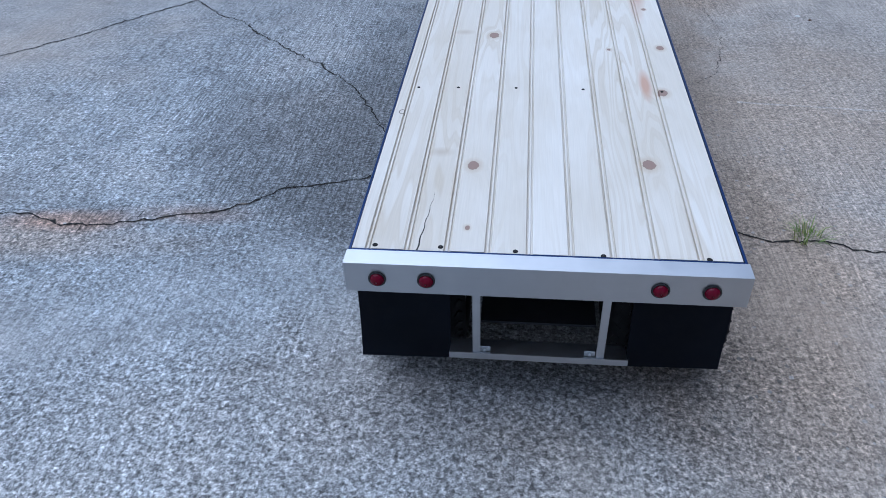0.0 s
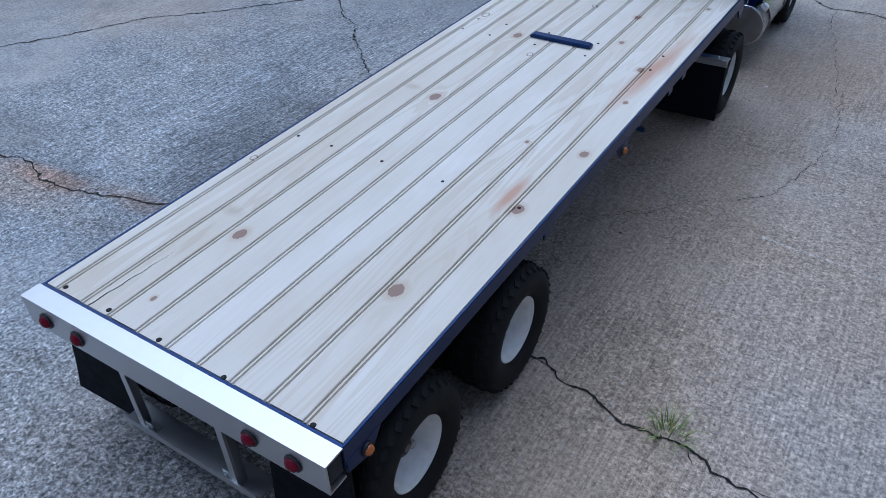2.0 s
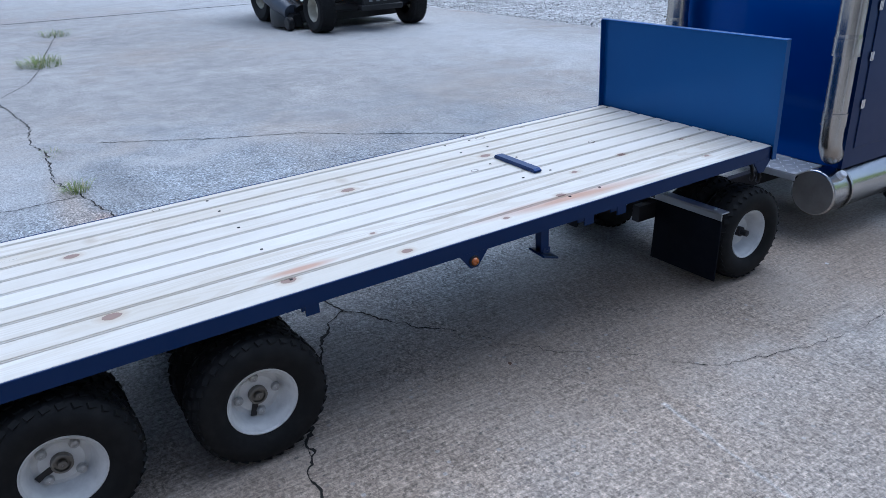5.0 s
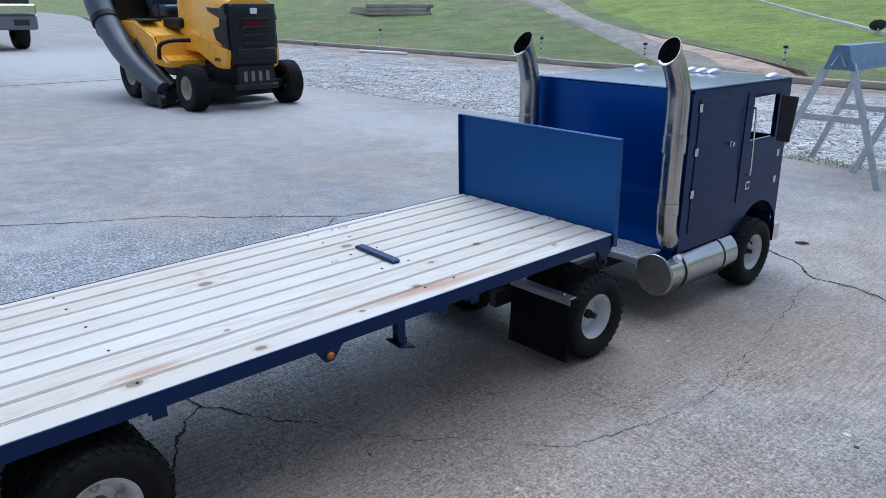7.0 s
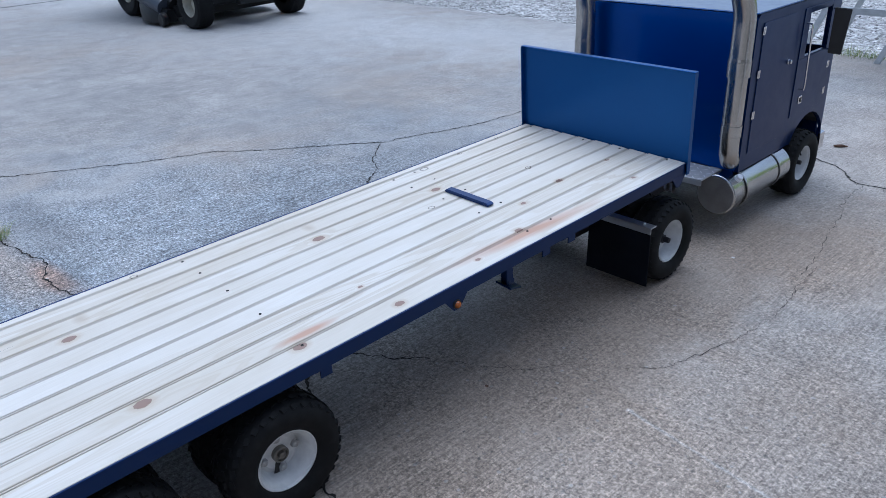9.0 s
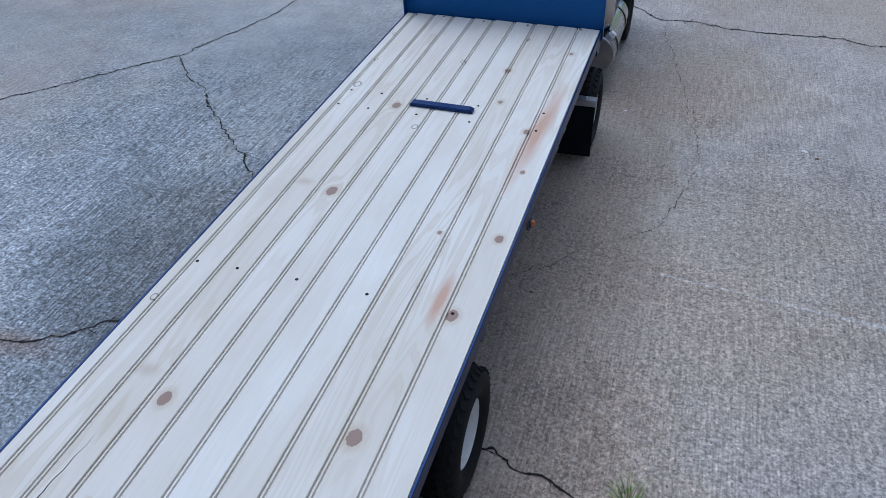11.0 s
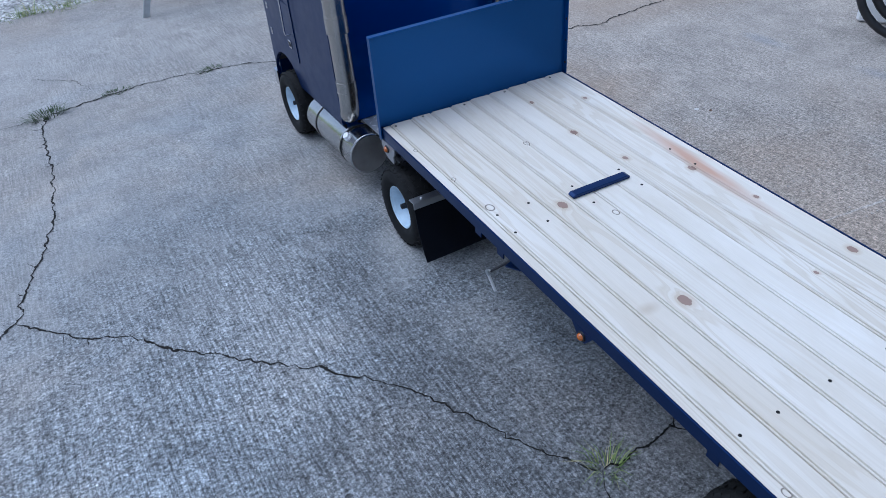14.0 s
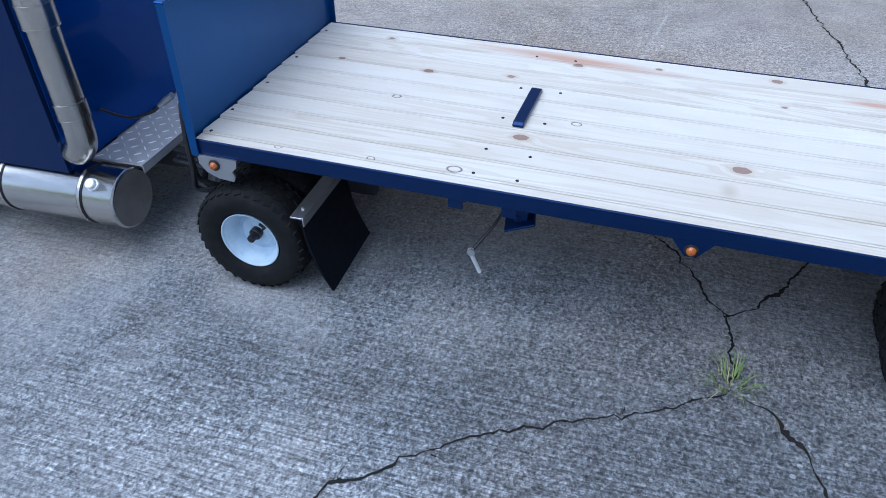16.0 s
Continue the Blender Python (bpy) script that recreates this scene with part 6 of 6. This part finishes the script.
for y in (-0.33, 0.33):
    part("lever", one(tube, [(-0.95, y, 0.76), (-0.98, y, 0.92), (-1.0, y * 1.05, 0.98)], [0.012, 0.010, 0.022], 8), M_MOWER, mower, "", True)
part("engine_gap", boxes(((-0.98, -0.30, 0.70), (-0.62, 0.30, 0.80)), bevel=0.02), M_MOWER, mower)
bm = bmesh.new()
prism(bm, [(-1.02, -0.35), (-0.90, -0.58), (-0.55, -0.64), (-0.28, -0.50), (-0.22, 0.0), (-0.28, 0.50), (-0.60, 0.60), (-0.95, 0.45)], "z", 0.07, 0.20)
bmesh.ops.bevel(bm, geom=[e for e in bm.edges if e.verts[0].co.z > 0.15 and e.verts[1].co.z > 0.15], offset=0.03, segments=2, affect="EDGES")
part("cutting_deck", bm, M_MOWER, mower, "black cutting deck", True)
for s in (-1, 1):
    bm = one(lathe, [(-0.03, 0.001), (-0.03, 0.05), (-0.02, 0.062), (0.02, 0.062), (0.03, 0.05), (0.03, 0.001)], 18, "y")
    part("deck_wheel", bm, M_MOWER, mower, "", True).location = (-0.34, s * 0.66, 0.066)
bm = one(tube, curve_points([(-0.40, -0.60, 0.16), (-0.66, -0.62, 0.25), (-0.96, -0.64, 0.38), (-1.26, -0.65, 0.56), (-1.52, -0.66, 0.78)], 5), [0.075 + 0.045 * min(1, k / 14) for k in range(21)], 20)
chute = part("chute", bm, M_CHUTE, mower, "smooth grey plastic collection chute", True)
bm = one(tube, curve_points([(-1.50, -0.66, 0.76), (-1.66, -0.66, 0.95), (-1.78, -0.64, 1.14), (-1.88, -0.58, 1.34), (-2.00, -0.44, 1.54)], 5), 0.128, 20)
part("upper_chute", bm, M_CHUTE, chute, "", True)
part("chute_ring", one(tube, [(-1.485, -0.66, 0.745), (-1.525, -0.66, 0.79)], 0.136, 20), M_MOWER, chute, "", True)
bm = one(tube, curve_points([(-0.36, -0.52, 0.17), (-0.60, -0.52, 0.27), (-0.90, -0.53, 0.44), (-1.08, -0.54, 0.60)], 5), [0.06, 0.06, 0.062, 0.062, 0.062, 0.062, 0.062, 0.06, 0.058, 0.055, 0.05, 0.046, 0.04, 0.034, 0.026, 0.015], 12)
part("deflector", bm, M_MOWER, chute, "black rubber deflector flap", True)
bm = bmesh.new()
loft(bm, [[(x, y - w, 0.03), (x, y - w, z * 0.6), (x, y - w * 0.5, z), (x, y + w * 0.6, z), (x, y + w, 0.03)] for x, y, w, z in ((-0.34, -0.58, 0.06, 0.14), (-0.48, -0.60, 0.10, 0.18), (-0.68, -0.60, 0.10, 0.23), (-0.82, -0.60, 0.05, 0.25))])
part("discharge_boot", bm, M_MOWER, chute, "black rubber discharge boot", True)
bm = bmesh.new()
box(bm, (-2.35, -0.50, 0.55), (-1.78, 0.50, 1.45), 0.08, None, 3)
part("grass_bagger", bm, M_MOWER, mower, "black twin grass bagger", True)
part("bagger_frame", boxes(((-1.80, -0.12, 0.42), (-1.70, 0.12, 1.2)), bevel=0.01), M_MOWER, mower)

# ---- parked pickup, seen only at its corner ----
pick = thing("pickup_truck", pose(-15.95, 3.62, 0), "dark navy parked pickup with a chrome-topped grey bumper", "pickup truck")
bm = bmesh.new()
loft(bm, [[(x, -h, z0), (x, -h * 1.0, zm), (x, -h * 0.9, z1), (x, h * 0.9, z1), (x, h, zm), (x, h, z0)] for x, h, z0, zm, z1 in ((-5.2, 0.93, 0.55, 1.05, 1.35), (-3.4, 0.96, 0.50, 1.08, 1.37), (-1.2, 0.96, 0.52, 1.08, 1.40), (-0.25, 0.94, 0.60, 1.06, 1.36), (-0.05, 0.90, 0.68, 1.04, 1.30))])
part("body", bm, M_NAVY, pick, "", True)
bm = bmesh.new()
loft(bm, [[(x, -h, z0), (x, -h * 0.8, z1), (x, h * 0.8, z1), (x, h, z0)] for x, h, z0, z1 in ((-3.6, 0.88, 1.34, 1.38), (-3.2, 0.88, 1.34, 1.92), (-1.9, 0.88, 1.38, 1.92), (-1.2, 0.86, 1.39, 1.42))])
part("cab", bm, M_NAVY, pick, "", True)
bp = part("bumper", boxes(((-0.10, -0.99, 0.40), (0.06, 0.99, 0.685)), bevel=0.035), M_GREY, pick, "grey lower bumper")
part("bumper_top", boxes(((-0.08, -0.985, 0.688), (0.075, 0.985, 0.90)), bevel=0.03), M_CHROME, bp, "chrome bumper bar")
part("fog_lamp", boxes(((0.062, 0.55, 0.49), (0.07, 0.83, 0.60)), bevel=0.003), M_BLACK, bp)
for x in (-0.75, -4.1):
    for s in (-1, 1):
        bm = one(lathe, [(-0.12, 0.20), (-0.13, 0.28), (-0.12, 0.36), (-0.08, 0.38), (0.08, 0.38), (0.12, 0.36), (0.13, 0.28), (0.12, 0.20)], 32, "y")
        w_ = part("wheel", bm, M_RUBBER, pick, "black road tyre", True)
        w_.location = (x, s * 0.80, 0.38)
        part("rim", one(lathe, [(s * 0.11, 0.20), (s * 0.06, 0.17), (s * 0.05, 0.001)], 24, "y"), M_GALV, w_, "", True)

# ---- odds and ends on the slab ----
coil = thing("hose_coil", pose(2.03, 1.83, 0, 0, 0, -59), "coil of black ribbed drain hose standing on the slab", "hose")
for i, (r, dx) in enumerate(((0.235, 0.0), (0.185, 0.03), (0.135, 0.06))):
    part("hose_loop", one(tube, [(r * math.cos(a), dx, r * math.sin(a) + 0.253) for a in (2 * math.pi * k / 36 for k in range(37))], 0.017, 10, False), M_BLACK, coil, "", True)
bm = boxes(((0, 0, 0.0), (0.5, 0.3, 0.5)), bevel=0.012)
tub = tagged(part("storage_box", bm, M_WHITE), "plain white plastic box on the concrete", "box")
tub.matrix_basis = pose(2.09, 2.13, 0, 0, 0, -59)
bm = one(tube, [(0.22, 3.281, 0.006), (0.243, 3.296, 0.007), (0.268, 3.307, 0.006)], [0.004, 0.007, 0.003], 7)
tagged(part("twig", bm, M_TWIG), "short brown piece of bark on the concrete", "bark")
rnd = random.Random(4)
for x, y, r in ((0.411, 2.055, 0.006), (0.966, 1.922, 0.011), (0.999, 1.886, 0.008), (1.792, 3.057, 0.010), (0.309, 1.051, 0.006), (-0.72, 2.9, 0.005), (0.9, 0.3, 0.004), (1.2, 1.1, 0.005)):
    bm = bmesh.new()
    bmesh.ops.create_icosphere(bm, subdivisions=1, radius=1.0)
    for v in bm.verts:
        v.co = Vector((v.co.x * r * rnd.uniform(0.8, 1.3), v.co.y * r * rnd.uniform(0.6, 1.0), max(-0.1, v.co.z) * r * 0.55))
    ob = part("pebble", bm, M_TWIG if rnd.random() < 0.5 else M_STONE)
    ob.location = (x, y, 0.0)
    tagged(ob, "small loose pebble lying on the concrete", "pebble", "pebbles on the driveway")

# ---- unseen walls added to shape the light, behind the camera and beside the slab ----
wall = boxes(((-9.0, -4.3, 0.0), (9.0, -4.1, 3.0)))
tagged(part("wall_south", wall, plain("pale_bounce_wall", (0.62, 0.61, 0.59), 0.8, 0.0, 0.1, 4.0, 0.2)), "added pale wall out of view that shapes the light from behind", "wall", kind="structure")
shade_wall = boxes(((4.2, -4.1, 0.0), (4.4, 4.2, 3.0)))
tagged(part("wall_east", shade_wall, plain("house_siding", (0.24, 0.23, 0.22), 0.8, 0.0, 0.15, 4.0, 0.2)), "added dark wall out of view that darkens the truck's right side", "wall", kind="structure")
